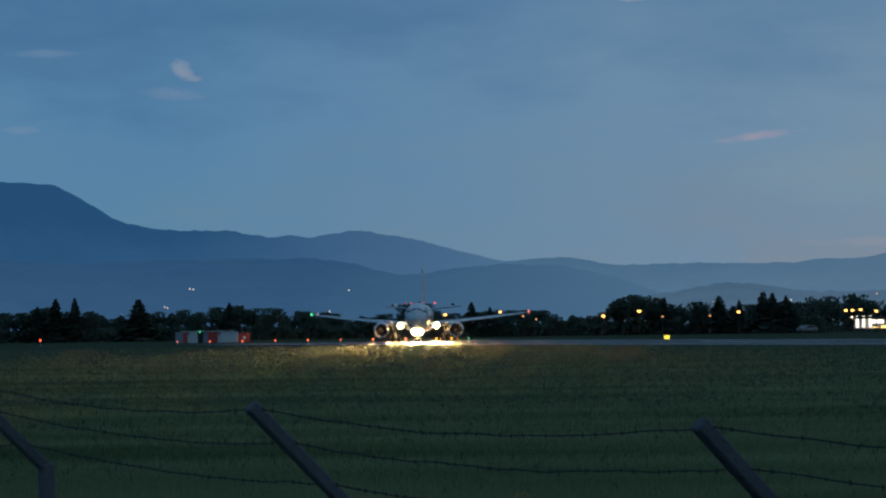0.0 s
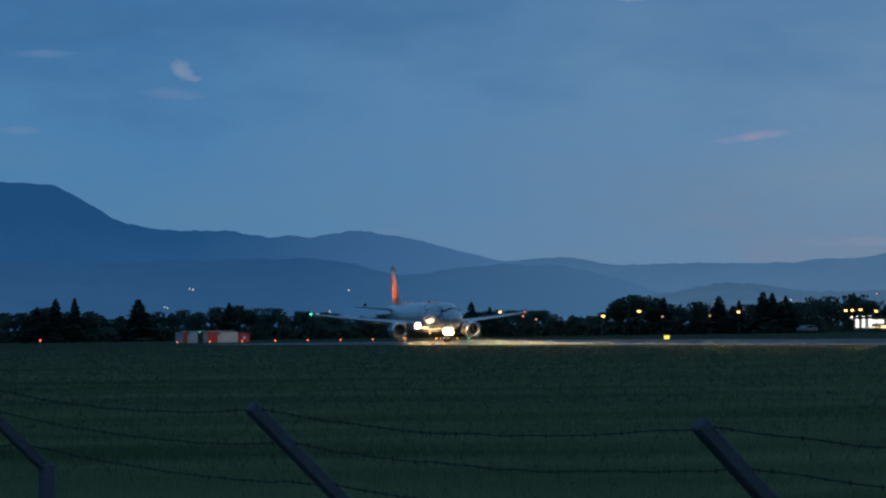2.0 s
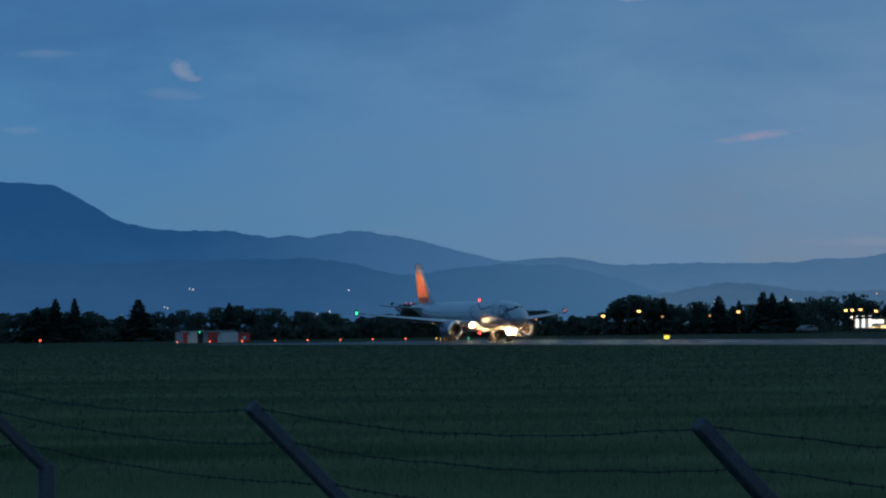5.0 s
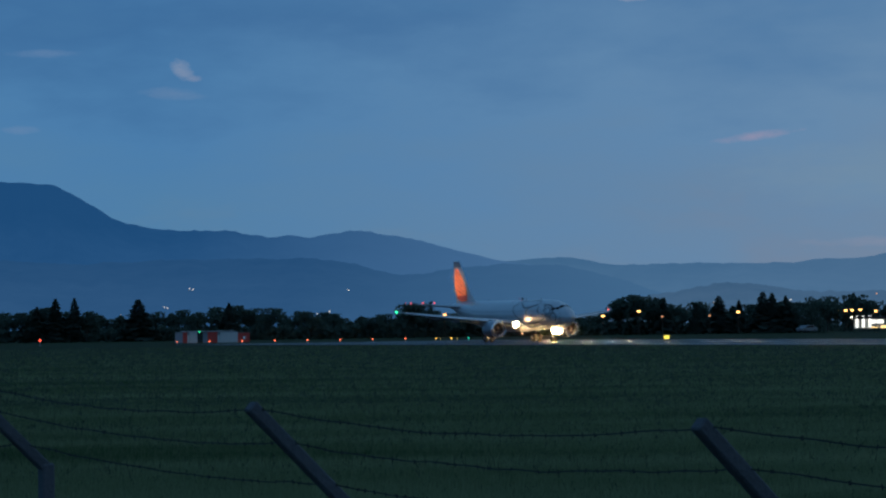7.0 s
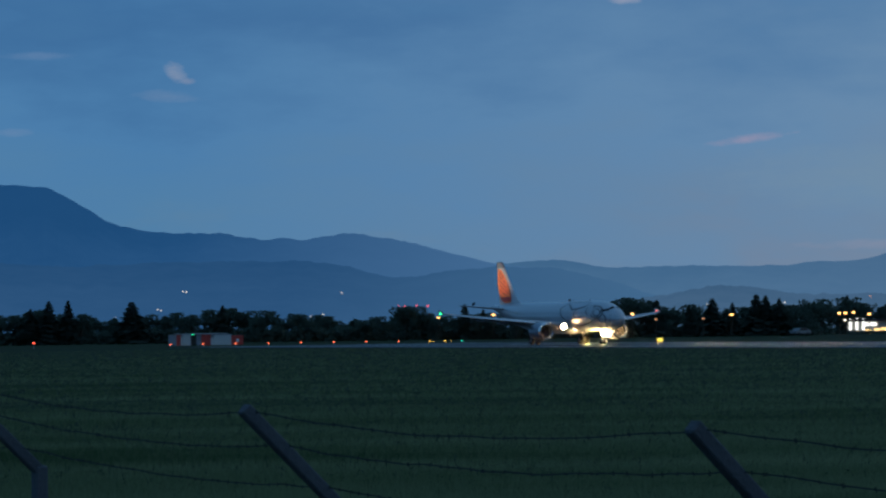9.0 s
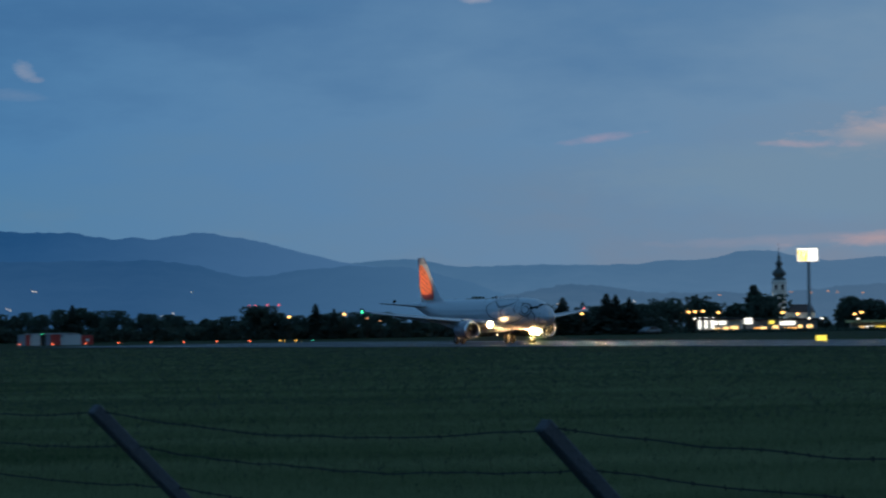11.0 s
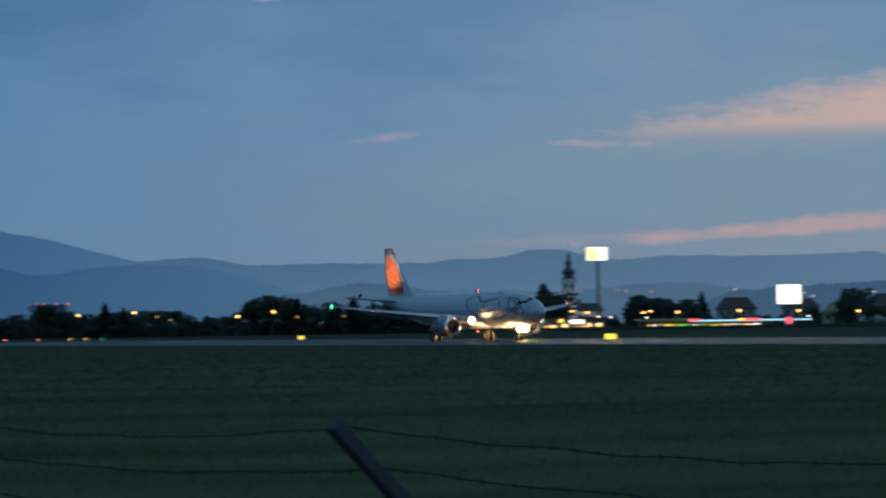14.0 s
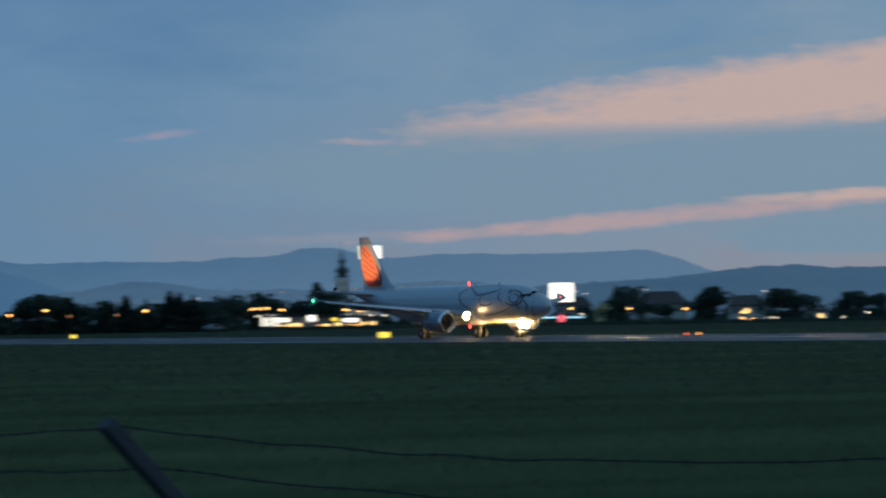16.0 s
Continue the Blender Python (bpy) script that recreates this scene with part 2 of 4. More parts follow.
# ---- ground, one sheet to the hills ----
def build_ground():
    rows = [0, 4, 8, 12, 16, 20, 26, 34, 45] + [52 + 7 * k for k in range(44)] + [370, 400, 470, 540, 600, 650, 700, 750, 800, 860, 1000, 1300, 1800, 2600, 3600, 4900]
    n = 240
    verts, faces = [(0, 0, 0)], []
    for r in rows[1:]:
        for i in range(n):
            a = math.tau * i / n
            x, y = r * math.sin(a), r * math.cos(a)
            verts.append((x, y, land(x, y) - 0.05 + (0.045 * noise.noise((x * 0.012, y * 0.045, 0)) + 0.02 * noise.noise((x * 0.04, y * 0.11, 5)) if 30 < r < 355 and y > 0 else 0)))
    for i in range(n):
        faces.append((0, 1 + (i + 1) % n, 1 + i))
    for k in range(len(rows) - 2):
        for i in range(n):
            a, b = 1 + k * n + i, 1 + k * n + (i + 1) % n
            faces.append((a, b, b + n, a + n))
    tagged(raw("ground", verts, faces, M_GRASS, smooth=True), "dark mown grass airfield and meadow at dusk", "ground", kind="structure")


build_ground()
# The runway: its axes are along (the way the airliner rolls) and across.
AX, AY = 0.4495, -0.8933
RX, RY = 24.0, 433.0


def strip(along, across, z=0.0):
    return RX + AX * along - AY * across, RY + AY * along + AX * across, z


def runway_patch(name, a0, a1, c0, c1, z, mat, label):
    m = 24 if a1 - a0 > 100 else 1
    pts, faces = [], []
    for i in range(m + 1):
        a = a0 + (a1 - a0) * i / m
        pts += [strip(a, c0, z), strip(a, c1, z), strip(a, c0, z - 0.2), strip(a, c1, z - 0.2)]
    for i in range(m):
        k = 4 * i
        faces += [(k, k + 4, k + 5, k + 1), (k, k + 2, k + 6, k + 4), (k + 1, k + 5, k + 7, k + 3)]
    bm = bmesh.new()
    vs = [bm.verts.new(p) for p in pts]
    for f in faces:
        bm.faces.new([vs[i] for i in f])
    bmesh.ops.recalc_face_normals(bm, faces=bm.faces)
    return tagged(link(name, bm, mat), label, "runway", kind="structure")


runway_patch("runway", -92, 700, -27, 24, 0.0, M_ASPHALT, "dark damp asphalt runway across the airfield")
for i in range(-1, 14):
    runway_patch("trim", -30 + i * 50, i * 50, -0.45, 0.45, 0.012, M_PAINT, "white painted centre line dash on the runway")
for c in (-22.3, 21.5):
    runway_patch("trim", -88, 690, c, c + 0.9, 0.012, M_PAINT, "white painted edge line on the runway")


def build_grass():
    """Standing grass between the fence and the runway: blades in tufts, thicker and taller in drifts."""
    r = np.random.default_rng(31)
    n = 130000
    far = 1.0 / r.uniform(1 / 440.0, 1 / 44.0, n)
    side = np.radians(r.uniform(-9.5, 19.5, n))
    x, y = far * np.sin(side), far * np.cos(side)
    across = -AY * (x - RX) + AX * (y - RY)
    along = AX * (x - RX) + AY * (y - RY)
    keep = (np.abs(across + 1.5) > 27.5) | (along < -94)
    x, y, far = x[keep], y[keep], far[keep]
    drift = np.array([noise.noise((a * 0.03, b * 0.09, 2)) + 0.6 * noise.noise((a * 0.15, b * 0.4, 7)) for a, b in zip(x, y)])
    tall = (0.10 + 0.08 * np.clip(drift, -0.8, 1.0)) * r.uniform(0.6, 1.3, len(x))
    size = np.clip(far / 90.0, 0.7, 3.0)
    verts = np.zeros((len(x), 3, 3, 3))
    for k in range(3):
        a = r.uniform(0, math.tau, len(x))
        lean = r.normal(0, 0.35, (2, len(x))) * tall
        ox, oy = r.normal(0, 0.05, (2, len(x))) * size
        w = r.uniform(0.008, 0.02, len(x)) * size
        base = -0.06
        verts[:, k, 0] = np.stack([x + ox - np.cos(a) * w, y + oy - np.sin(a) * w, np.full(len(x), base)], 1)
        verts[:, k, 1] = np.stack([x + ox + np.cos(a) * w, y + oy + np.sin(a) * w, np.full(len(x), base)], 1)
        verts[:, k, 2] = np.stack([x + ox + lean[0], y + oy + lean[1], np.maximum(0.02, tall * r.uniform(0.7, 1.1, len(x)))], 1)
    count = len(x) * 3
    me = bpy.data.meshes.new("grass")
    me.vertices.add(count * 3)
    me.vertices.foreach_set("co", verts.reshape(-1).astype(np.float32))
    me.loops.add(count * 3)
    me.loops.foreach_set("vertex_index", np.arange(count * 3, dtype=np.int32))
    me.polygons.add(count)
    me.polygons.foreach_set("loop_start", np.arange(0, count * 3, 3, dtype=np.int32))
    me.update(calc_edges=True)
    me.materials.append(M_BLADE)
    tagged(new("grass", me), "uneven dark green and straw grass", "grass", kind="stuff")


build_grass()


# ---- hills ----
RIDGES = {}


def ridge(name, d, profile, mat, depth, rough, label):
    RIDGES[name] = (d, profile, depth)
    bs, es = [p[0] for p in profile], [p[1] for p in profile]
    n = 420
    span = (bs[-1] - bs[0]) / (n - 1)
    base = np.interp(np.linspace(bs[0], bs[-1], n), bs, es)
    win = np.hanning(max(3, 2 * int(0.18 / span) + 3))
    base = np.convolve(np.pad(base, len(win) // 2, mode="edge"), win / win.sum(), mode="valid")
    verts, faces = [], []
    steps = (0.0, 0.12, 0.3, 0.55, 0.8, 1.0)
    for i in range(n):
        b = bs[0] + (bs[-1] - bs[0]) * i / (n - 1)
        e = float(base[i]) + rough * (noise.noise((b * 2.3, d, 0)) + 0.7 * noise.noise((b * 7, d, 3)) + 0.55 * noise.noise((b * 22, d, 7)) + 0.3 * noise.noise((b * 60, d, 9)))
        top = high(e, d)
        for k in steps:
            dd = d - depth * k
            x, y = polar(b, dd)
            z = -8 + (top + 8) * (1 - k) ** 1.15 + (0.06 * top * noise.noise((b * 4, k * 5, d)) if 0 < k < 1 else 0)
            verts.append((x, y, z))
        x, y = polar(b, d + 150)
        verts.append((x, y, -8))
    w = len(steps) + 1
    for i in range(n - 1):
        for k in range(len(steps) - 1):
            a = i * w + k
            faces.append((a, a + 1, a + 1 + w, a + w))
        a = i * w
        faces.append((a, a + w, a + w + w - 1, a + w - 1))
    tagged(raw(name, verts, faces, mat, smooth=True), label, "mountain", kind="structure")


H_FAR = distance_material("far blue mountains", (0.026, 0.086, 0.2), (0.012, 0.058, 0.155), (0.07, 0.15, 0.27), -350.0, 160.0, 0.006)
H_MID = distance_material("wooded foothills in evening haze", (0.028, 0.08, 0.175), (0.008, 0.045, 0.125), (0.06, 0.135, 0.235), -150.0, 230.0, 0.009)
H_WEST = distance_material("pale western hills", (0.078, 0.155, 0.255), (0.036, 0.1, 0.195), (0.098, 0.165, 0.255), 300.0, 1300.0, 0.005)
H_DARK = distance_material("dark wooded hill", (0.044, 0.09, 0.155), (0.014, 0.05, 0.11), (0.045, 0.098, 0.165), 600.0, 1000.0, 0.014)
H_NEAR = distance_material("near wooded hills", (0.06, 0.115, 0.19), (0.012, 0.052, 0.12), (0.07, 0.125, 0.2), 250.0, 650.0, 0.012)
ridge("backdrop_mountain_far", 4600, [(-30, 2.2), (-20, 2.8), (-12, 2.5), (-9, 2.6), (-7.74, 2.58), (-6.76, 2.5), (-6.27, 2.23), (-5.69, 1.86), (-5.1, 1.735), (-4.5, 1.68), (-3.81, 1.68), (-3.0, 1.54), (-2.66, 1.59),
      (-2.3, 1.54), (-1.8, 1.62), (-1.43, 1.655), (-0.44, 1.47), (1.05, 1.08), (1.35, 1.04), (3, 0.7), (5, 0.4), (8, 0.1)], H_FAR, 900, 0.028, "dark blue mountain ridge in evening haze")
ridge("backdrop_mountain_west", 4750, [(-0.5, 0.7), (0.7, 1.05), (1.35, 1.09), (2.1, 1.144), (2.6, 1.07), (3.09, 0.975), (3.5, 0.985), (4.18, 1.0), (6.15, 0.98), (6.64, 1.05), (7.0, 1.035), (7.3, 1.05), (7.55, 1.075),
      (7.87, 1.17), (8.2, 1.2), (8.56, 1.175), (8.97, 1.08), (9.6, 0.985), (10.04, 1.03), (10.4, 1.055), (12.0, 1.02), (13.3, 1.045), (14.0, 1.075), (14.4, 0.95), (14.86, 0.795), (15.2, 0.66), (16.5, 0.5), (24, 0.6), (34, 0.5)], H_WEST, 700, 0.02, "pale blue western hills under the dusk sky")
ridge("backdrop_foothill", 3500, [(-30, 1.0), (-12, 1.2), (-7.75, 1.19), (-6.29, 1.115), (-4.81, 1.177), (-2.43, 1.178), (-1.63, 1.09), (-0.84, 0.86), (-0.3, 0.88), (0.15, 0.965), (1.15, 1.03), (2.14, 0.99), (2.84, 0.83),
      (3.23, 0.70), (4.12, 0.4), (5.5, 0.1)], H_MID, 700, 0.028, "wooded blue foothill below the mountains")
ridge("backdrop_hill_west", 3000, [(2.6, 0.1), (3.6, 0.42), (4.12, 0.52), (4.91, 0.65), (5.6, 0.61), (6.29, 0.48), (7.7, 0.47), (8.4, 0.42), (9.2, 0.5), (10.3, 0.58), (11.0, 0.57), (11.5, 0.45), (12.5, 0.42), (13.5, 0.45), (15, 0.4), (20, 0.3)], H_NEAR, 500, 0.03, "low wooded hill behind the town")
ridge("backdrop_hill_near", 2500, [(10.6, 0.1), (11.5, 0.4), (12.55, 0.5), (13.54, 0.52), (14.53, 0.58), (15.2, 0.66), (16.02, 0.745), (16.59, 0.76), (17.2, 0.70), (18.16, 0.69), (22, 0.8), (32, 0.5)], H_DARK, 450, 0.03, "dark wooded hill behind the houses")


# ---- the airliner: nose along +y, starboard +x, origin on the ground between the main wheels ----
M_SKIN = material("silver grey aircraft paint", (0.47, 0.47, 0.5), 0.3, metal=0.25, vary=0.08, grain=0.6, stains=0.25, bump=0.03, coat=0.6)
M_SKINLIGHT = material("pale grey wing paint", (0.32, 0.33, 0.36), 0.35, metal=0.2, vary=0.08, bump=0.02)
M_PANE = material("dim cabin glass", (0.4, 0.4, 0.43), 0.2, vary=0.15, bump=0)
M_LINE = material("dark grey livery drawing", (0.15, 0.152, 0.165), 0.45, vary=0.2, bump=0)
M_TAILO = material("orange tail paint", (0.85, 0.22, 0.07), 0.4, vary=0.1, bump=0)
M_TAILR = material("deep red tail paint", (0.42, 0.025, 0.015), 0.4, vary=0.12, bump=0)
M_TAILG = material("grey fin cap paint", (0.2, 0.2, 0.22), 0.4, vary=0.1, bump=0)
M_NACELLE = material("dark blue-grey nacelle paint", (0.2, 0.215, 0.26), 0.3, metal=0.2, vary=0.1, bump=0.02, coat=0.4)
M_LIP = material("bare polished inlet lip", (0.75, 0.75, 0.77), 0.18, metal=1.0, vary=0.05, bump=0)
M_FAN = material("dark titanium fan", (0.06, 0.06, 0.07), 0.35, metal=0.9)
M_SOOT = material("matt black lamp housing", (0.004, 0.004, 0.004), 1.0, vary=0, bump=0, spec=0.0)
G_BEAM = glow("landing lamp filament", (1.0, 0.7, 0.36), 2800000.0)
G_ROOT = glow("wing root lamp filament", (1.0, 0.62, 0.26), 800000.0)
G_GLARE = glow("landing lamp glare ring", (1.0, 0.66, 0.3), 48.0)
G_GLARE2 = glow("wing root lamp glare ring", (1.0, 0.66, 0.3), 45.0)
G_BELLY_FILL = glow("belly fill glow", (1.0, 0.66, 0.32), 55000.0)
G_LOGO = glow("logo lamp", (1.0, 0.8, 0.58), 5000.0)
G_NAVG = glow("green wingtip lamp", (0.06, 1.0, 0.35), 3.0)
G_NAVR = glow("red wingtip lamp", (1.0, 0.16, 0.12), 2.6)
G_BEACON = glow("red beacon lamp", (1.0, 0.035, 0.03), 16.0)


def station(x):
    """Half width, half height and middle of the hull at x metres behind the nose."""
    xs = [0, 0.25, 0.7, 1.4, 2.3, 3.4, 4.8, 6.5, 23.5, 26, 29, 32, 35, 36.8, 37.5]
    rs = [0.06, 0.52, 0.9, 1.25, 1.55, 1.8, 1.95, 2.0, 2.0, 1.9, 1.58, 1.15, 0.66, 0.36, 0.2]
    zs = [3.35, 3.36, 3.4, 3.47, 3.56, 3.68, 3.78, 3.83, 3.83, 3.92, 4.2, 4.6, 5.02, 5.25, 5.32]
    r = float(np.interp(x, xs, rs))
    return r, r * 1.035, float(np.interp(x, xs, zs))


def hull_point(x, angle, out=0.0):
    """A point on the hull: angle 0 at starboard, 90 on top."""
    w, h, z = station(x)
    return (w + out) * math.cos(radians(angle)), 17.7 - x, z + (h + out) * math.sin(radians(angle))


def hull_band(bm, path, width, out=0.012):
    """A painted line on the hull along (x, angle) points, as a thin raised ribbon."""
    pts = []
    for (x0, a0), (x1, a1) in zip(path, path[1:]):
        for k in range(6):
            pts.append((x0 + (x1 - x0) * k / 6, a0 + (a1 - a0) * k / 6))
    pts.append(path[-1])
    prev = None
    for i, (x, a) in enumerate(pts):
        x2, a2 = pts[min(i + 1, len(pts) - 1)]
        x1, a1 = pts[max(i - 1, 0)]
        dx, da = x2 - x1, (a2 - a1) * 0.035
        n = math.hypot(dx, da) or 1
        w = width * (0.55 + 0.45 * math.sin(math.pi * (i + 1) / (len(pts) + 1)))
        ox, oa = -da / n * w / 2, dx / n * w / 2 / 0.035
        pair = [bm.verts.new(hull_point(x + ox, a + oa, out)), bm.verts.new(hull_point(x - ox, a - oa, out))]
        if prev:
            bm.faces.new((prev[0], prev[1], pair[1], pair[0]))
        prev = pair
    bmesh.ops.recalc_face_normals(bm, faces=bm.faces)
    return bm


def arc(x, a, rx, ra, t0, t1, n=9):
    return [(x + rx * math.cos(radians(t0 + (t1 - t0) * i / n)), a + ra * math.sin(radians(t0 + (t1 - t0) * i / n))) for i in range(n + 1)]


FOIL = [(0, 0), (0.02, 0.3), (0.08, 0.42), (0.3, 0.55), (0.6, 0.38), (1, 0.02), (1, -0.02), (0.6, -0.3), (0.3, -0.45), (0.08, -0.32), (0.02, -0.2)]


def foil_ring(lead, chord, thick, span, z, side, upright=False):
    """A section: lead = metres behind the nose of its front edge."""
    if upright:
        return [(side * thick * v, 17.7 - lead - chord * u, z) for u, v in FOIL]
    return [(side * span, 17.7 - lead - chord * u, z + thick * v) for u, v in FOIL]


def gear(name, parent, x, y, wheels, r, leg_top, label):
    g = part(name, rod(rod(bmesh.new(), (x, y, r), (x, y, leg_top), 0.11), (x, y + 0.1, r + 0.5), (x, y + 1.1, leg_top), 0.06), M_STEEL, parent, label)
    for dx in wheels:
        w = part("wheel", lathe([(r * 0.55, -0.2), (r * 0.9, -0.2), (r, -0.12), (r, 0.12), (r * 0.9, 0.2), (r * 0.55, 0.2)], 20), M_DARK, g, "black rubber tyre")
        w.matrix_basis = pose(x + dx, y, r, 0, 90, 0)
        hub = part("rim", lathe([(0.05, -0.22), (r * 0.5, -0.17), (r * 0.56, 0), (r * 0.5, 0.17), (0.05, 0.22)], 12), M_STEEL, g, "grey wheel rim")
        hub.matrix_basis = pose(x + dx, y, r, 0, 90, 0)
    return g


def lamp(parent, at, r, lens_r, label, beam, lens, tip=-0.35, toe=0.0, reach=0.55, hood=False, spot=0.86):
    """A landing lamp: a deep black housing, a bright reflector inside, and an oversized glowing ring that stands for
    its glare.
    """
    x, y, z = at
    h = part("landing_light", lathe([(r, reach), (r, -0.35), (0.002, -0.45), (0.002, -0.4), (r * 0.92, -0.3), (r * 0.92, reach)], 20, axis="Y"), M_SOOT, parent, label)
    h.matrix_basis = pose(x, y, z, tip, 0, toe)
    bm = bmesh.new()
    bmesh.ops.create_circle(bm, cap_ends=True, segments=20, radius=r * spot, matrix=pose(0, -0.26, 0, -90, 0, 0))
    part("reflector", bm, beam, h, "white-hot lamp reflector")
    if spot < 0.8:
        # Added aft-facing glow disc, not a real lamp part; brightens belly and gear.
        bm = bmesh.new()
        bmesh.ops.create_circle(bm, cap_ends=True, segments=16, radius=0.08, matrix=pose(0, -0.47, 0, -90, 0, 0))
        part("belly_fill", bm, G_BELLY_FILL, h, "added glowing disc that brightens the belly")
        part("diaphragm", lathe([(r * 0.98, reach - 0.03), (r * spot, reach - 0.03), (r * spot, reach - 0.05), (r * 0.9, reach - 0.05)], 20, axis="Y"), M_SOOT, h, "dark ring that narrows the beam")
    if hood:
        part("lens", lathe([(r * 1.0, 0.5), (lens_r, 0.42)], 20, axis="Y"), lens, h, "oversized warm glowing ring standing for the lamp glare")
        part("hood", lathe([(lens_r * 1.03, 0.46), (lens_r * 1.03, 0.3), (r * 1.02, 0.1)], 20, axis="Y"), M_SOOT, h, "dark lamp hood")
    else:
        part("lens", lathe([(r * 1.0, 0.76), (lens_r * 0.7, 0.7), (lens_r, 0.52)], 20, axis="Y"), lens, h, "oversized warm glowing ring standing for the lamp glare")
        part("hood", lathe([(lens_r * 1.01, 0.52), (lens_r * 0.95, 0.42), (r * 1.02, 0.3)], 20, axis="Y"), M_SOOT, h, "dark lamp hood")
    return h


def build_airliner():
    jet = empty("airliner", pose(0, 0, 0), "silver twin-engine airliner with a lit orange tail on the runway", "airplane")
    xs = [0, 0.12, 0.25, 0.45, 0.7, 1.0, 1.4, 1.85, 2.3, 2.8, 3.4, 4.0, 4.8, 5.6, 6.5, 9, 12, 15, 18, 21, 23.5, 24.8, 26, 27.5, 29, 30.5, 32, 33.5, 35, 36, 36.8, 37.5]
    part("fuselage", loft([[hull_point(x, 360 * i / 40) for i in range(40)] for x in xs]), M_SKIN, jet, "silver grey fuselage", smooth=True)
    # Belly fairing between the wings.
    part("belly_fairing", loft([[(w * math.cos(math.tau * i / 20), 17.7 - x, 2.35 + h * math.sin(math.tau * i / 20)) for i in range(20)]
                                for x, w, h in ((10.6, 0.5, 0.3), (11.6, 1.7, 0.72), (13, 2.15, 0.9), (18.5, 2.2, 0.92), (20.5, 1.6, 0.7), (22, 0.4, 0.25))]), M_SKIN, jet, smooth=True)
    # Cockpit glass, six panes.
    for side in (1, -1):
        for x0, x1, a0, a1, a2, a3 in ((1.7, 2.12, 58, 86, 53, 86), (1.84, 2.46, 40, 54, 34, 47), (2.4, 3.1, 29, 43, 26, 37)):
            bm = bmesh.new()
            grid = []
            for i in range(6):
                k = i / 5
                lo, hi = a0 + (a2 - a0) * k, a1 + (a3 - a1) * k
                grid.append([bm.verts.new(hull_point(x0 + (x1 - x0) * k, (lo + (hi - lo) * j / 5) if side > 0 else 180 - (lo + (hi - lo) * j / 5), 0.02)) for j in range(6)])
            for u, v in zip(grid, grid[1:]):
                for j in range(5):
                    bm.faces.new((u[j], u[j + 1], v[j + 1], v[j]))
            bmesh.ops.recalc_face_normals(bm, faces=bm.faces)
            part("cockpit_window", bm, M_COCKPIT, jet, "dark cockpit glass")
        # Cabin windows, 0.53 m apart.
        for i in range(40):
            x = 6.4 + 0.53 * i
            bm = bmesh.new()
            c = [hull_point(x + dx, (13 + da) if side > 0 else 180 - 13 - da, 0.012) for dx, da in ((-0.11, -3), (-0.11, 3), (-0.06, 5), (0.06, 5), (0.11, 3), (0.11, -3), (0.06, -5), (-0.06, -5))]
            bm.faces.new([bm.verts.new(p) for p in c])
            part("cabin_window", bm, M_PANE, jet, "small dim cabin window")
        for x in (5.0, 31.4):
            bm = bmesh.new()
            s = [(x, -8), (x, 44), (x + 0.82, 44), (x + 0.82, -8), (x, -8)]
            hull_band(bm, [(p, a if side > 0 else 180 - a) for p, a in s], 0.05)
            part("door_outline", bm, M_LINE, jet, "dark cabin door seam")
        # A sweeping line drawing on the forward hull, kept as plain strokes.
        strokes = [([(12.6, 56), (14.0, 31), (13.6, 10), (13.0, -4), (12.0, -16), (10.4, -22)], 0.3), ([(12.6, 56), (11.5, 40), (10.6, 26), (9.2, 28), (7.3, 38), (6.5, 53)], 0.34),
                   ([(12.7, 60), (10.8, 66), (8.6, 68), (6.6, 62)], 0.26), ([(9.2, 27), (9.9, 12), (9.8, -5), (8.8, -8), (7.6, -2)], 0.24), ([(6.4, 34), (6.6, 18), (6.0, 4)], 0.3),
                   (arc(4.0, 20, 1.35, 26, 40, 330, 14), 0.36), (arc(3.9, 18, 0.75, 15, 60, 400, 12), 0.3), ([(3.3, 26), (2.4, 16), (1.9, 0), (2.2, -24)], 0.3), ([(2.9, 8), (3.3, -6), (3.1, -20)], 0.26),
                   ([(9.8, -36), (8.4, -38), (7.0, -32), (5.6, -24), (4.4, -12)], 0.2), ([(5.2, 48), (4.6, 40), (4.9, 30)], 0.3)]
        for line, w in strokes:
            part("livery_stroke", hull_band(bmesh.new(), [(x, a if side > 0 else 180 - a) for x, a in line], w * 0.85), M_LINE, jet, "dark drawn livery stroke")
        # Wing.
        rings = [foil_ring(11.6, 7.2, 1.0, 1.6, 2.55, side), foil_ring(13.9, 4.9, 0.62, 6.4, 3.12, side), foil_ring(16.4, 3.1, 0.36, 11.5, 3.72, side), foil_ring(19.1, 1.6, 0.18, 16.9, 4.36, side)]
        wing = part("wing", loft(rings), M_SKINLIGHT, jet, "pale grey swept wing", smooth=False)
        part("slat", loft([[(side * sp, 17.7 - ld + 0.28 - 0.35 * u, z - 0.12 + th * v * 0.8) for u, v in FOIL] for ld, th, sp, z in ((13.0, 0.5, 4.5, 2.95), (16.3, 0.3, 11.3, 3.7), (18.85, 0.16, 16.4, 4.3))]), M_LIP, wing, "bright extended leading-edge slat")
        part("flap", loft([[(side * sp, 17.7 - tr - c * u, z - 0.08 - 0.12 * u * c + 0.18 * v) for u, v in FOIL] for tr, c, sp, z in ((18.3, 1.7, 2.2, 2.5), (18.6, 1.35, 6.4, 3.1), (19.5, 0.9, 12.5, 3.8))]), M_SKINLIGHT, wing, "lowered pale flap")
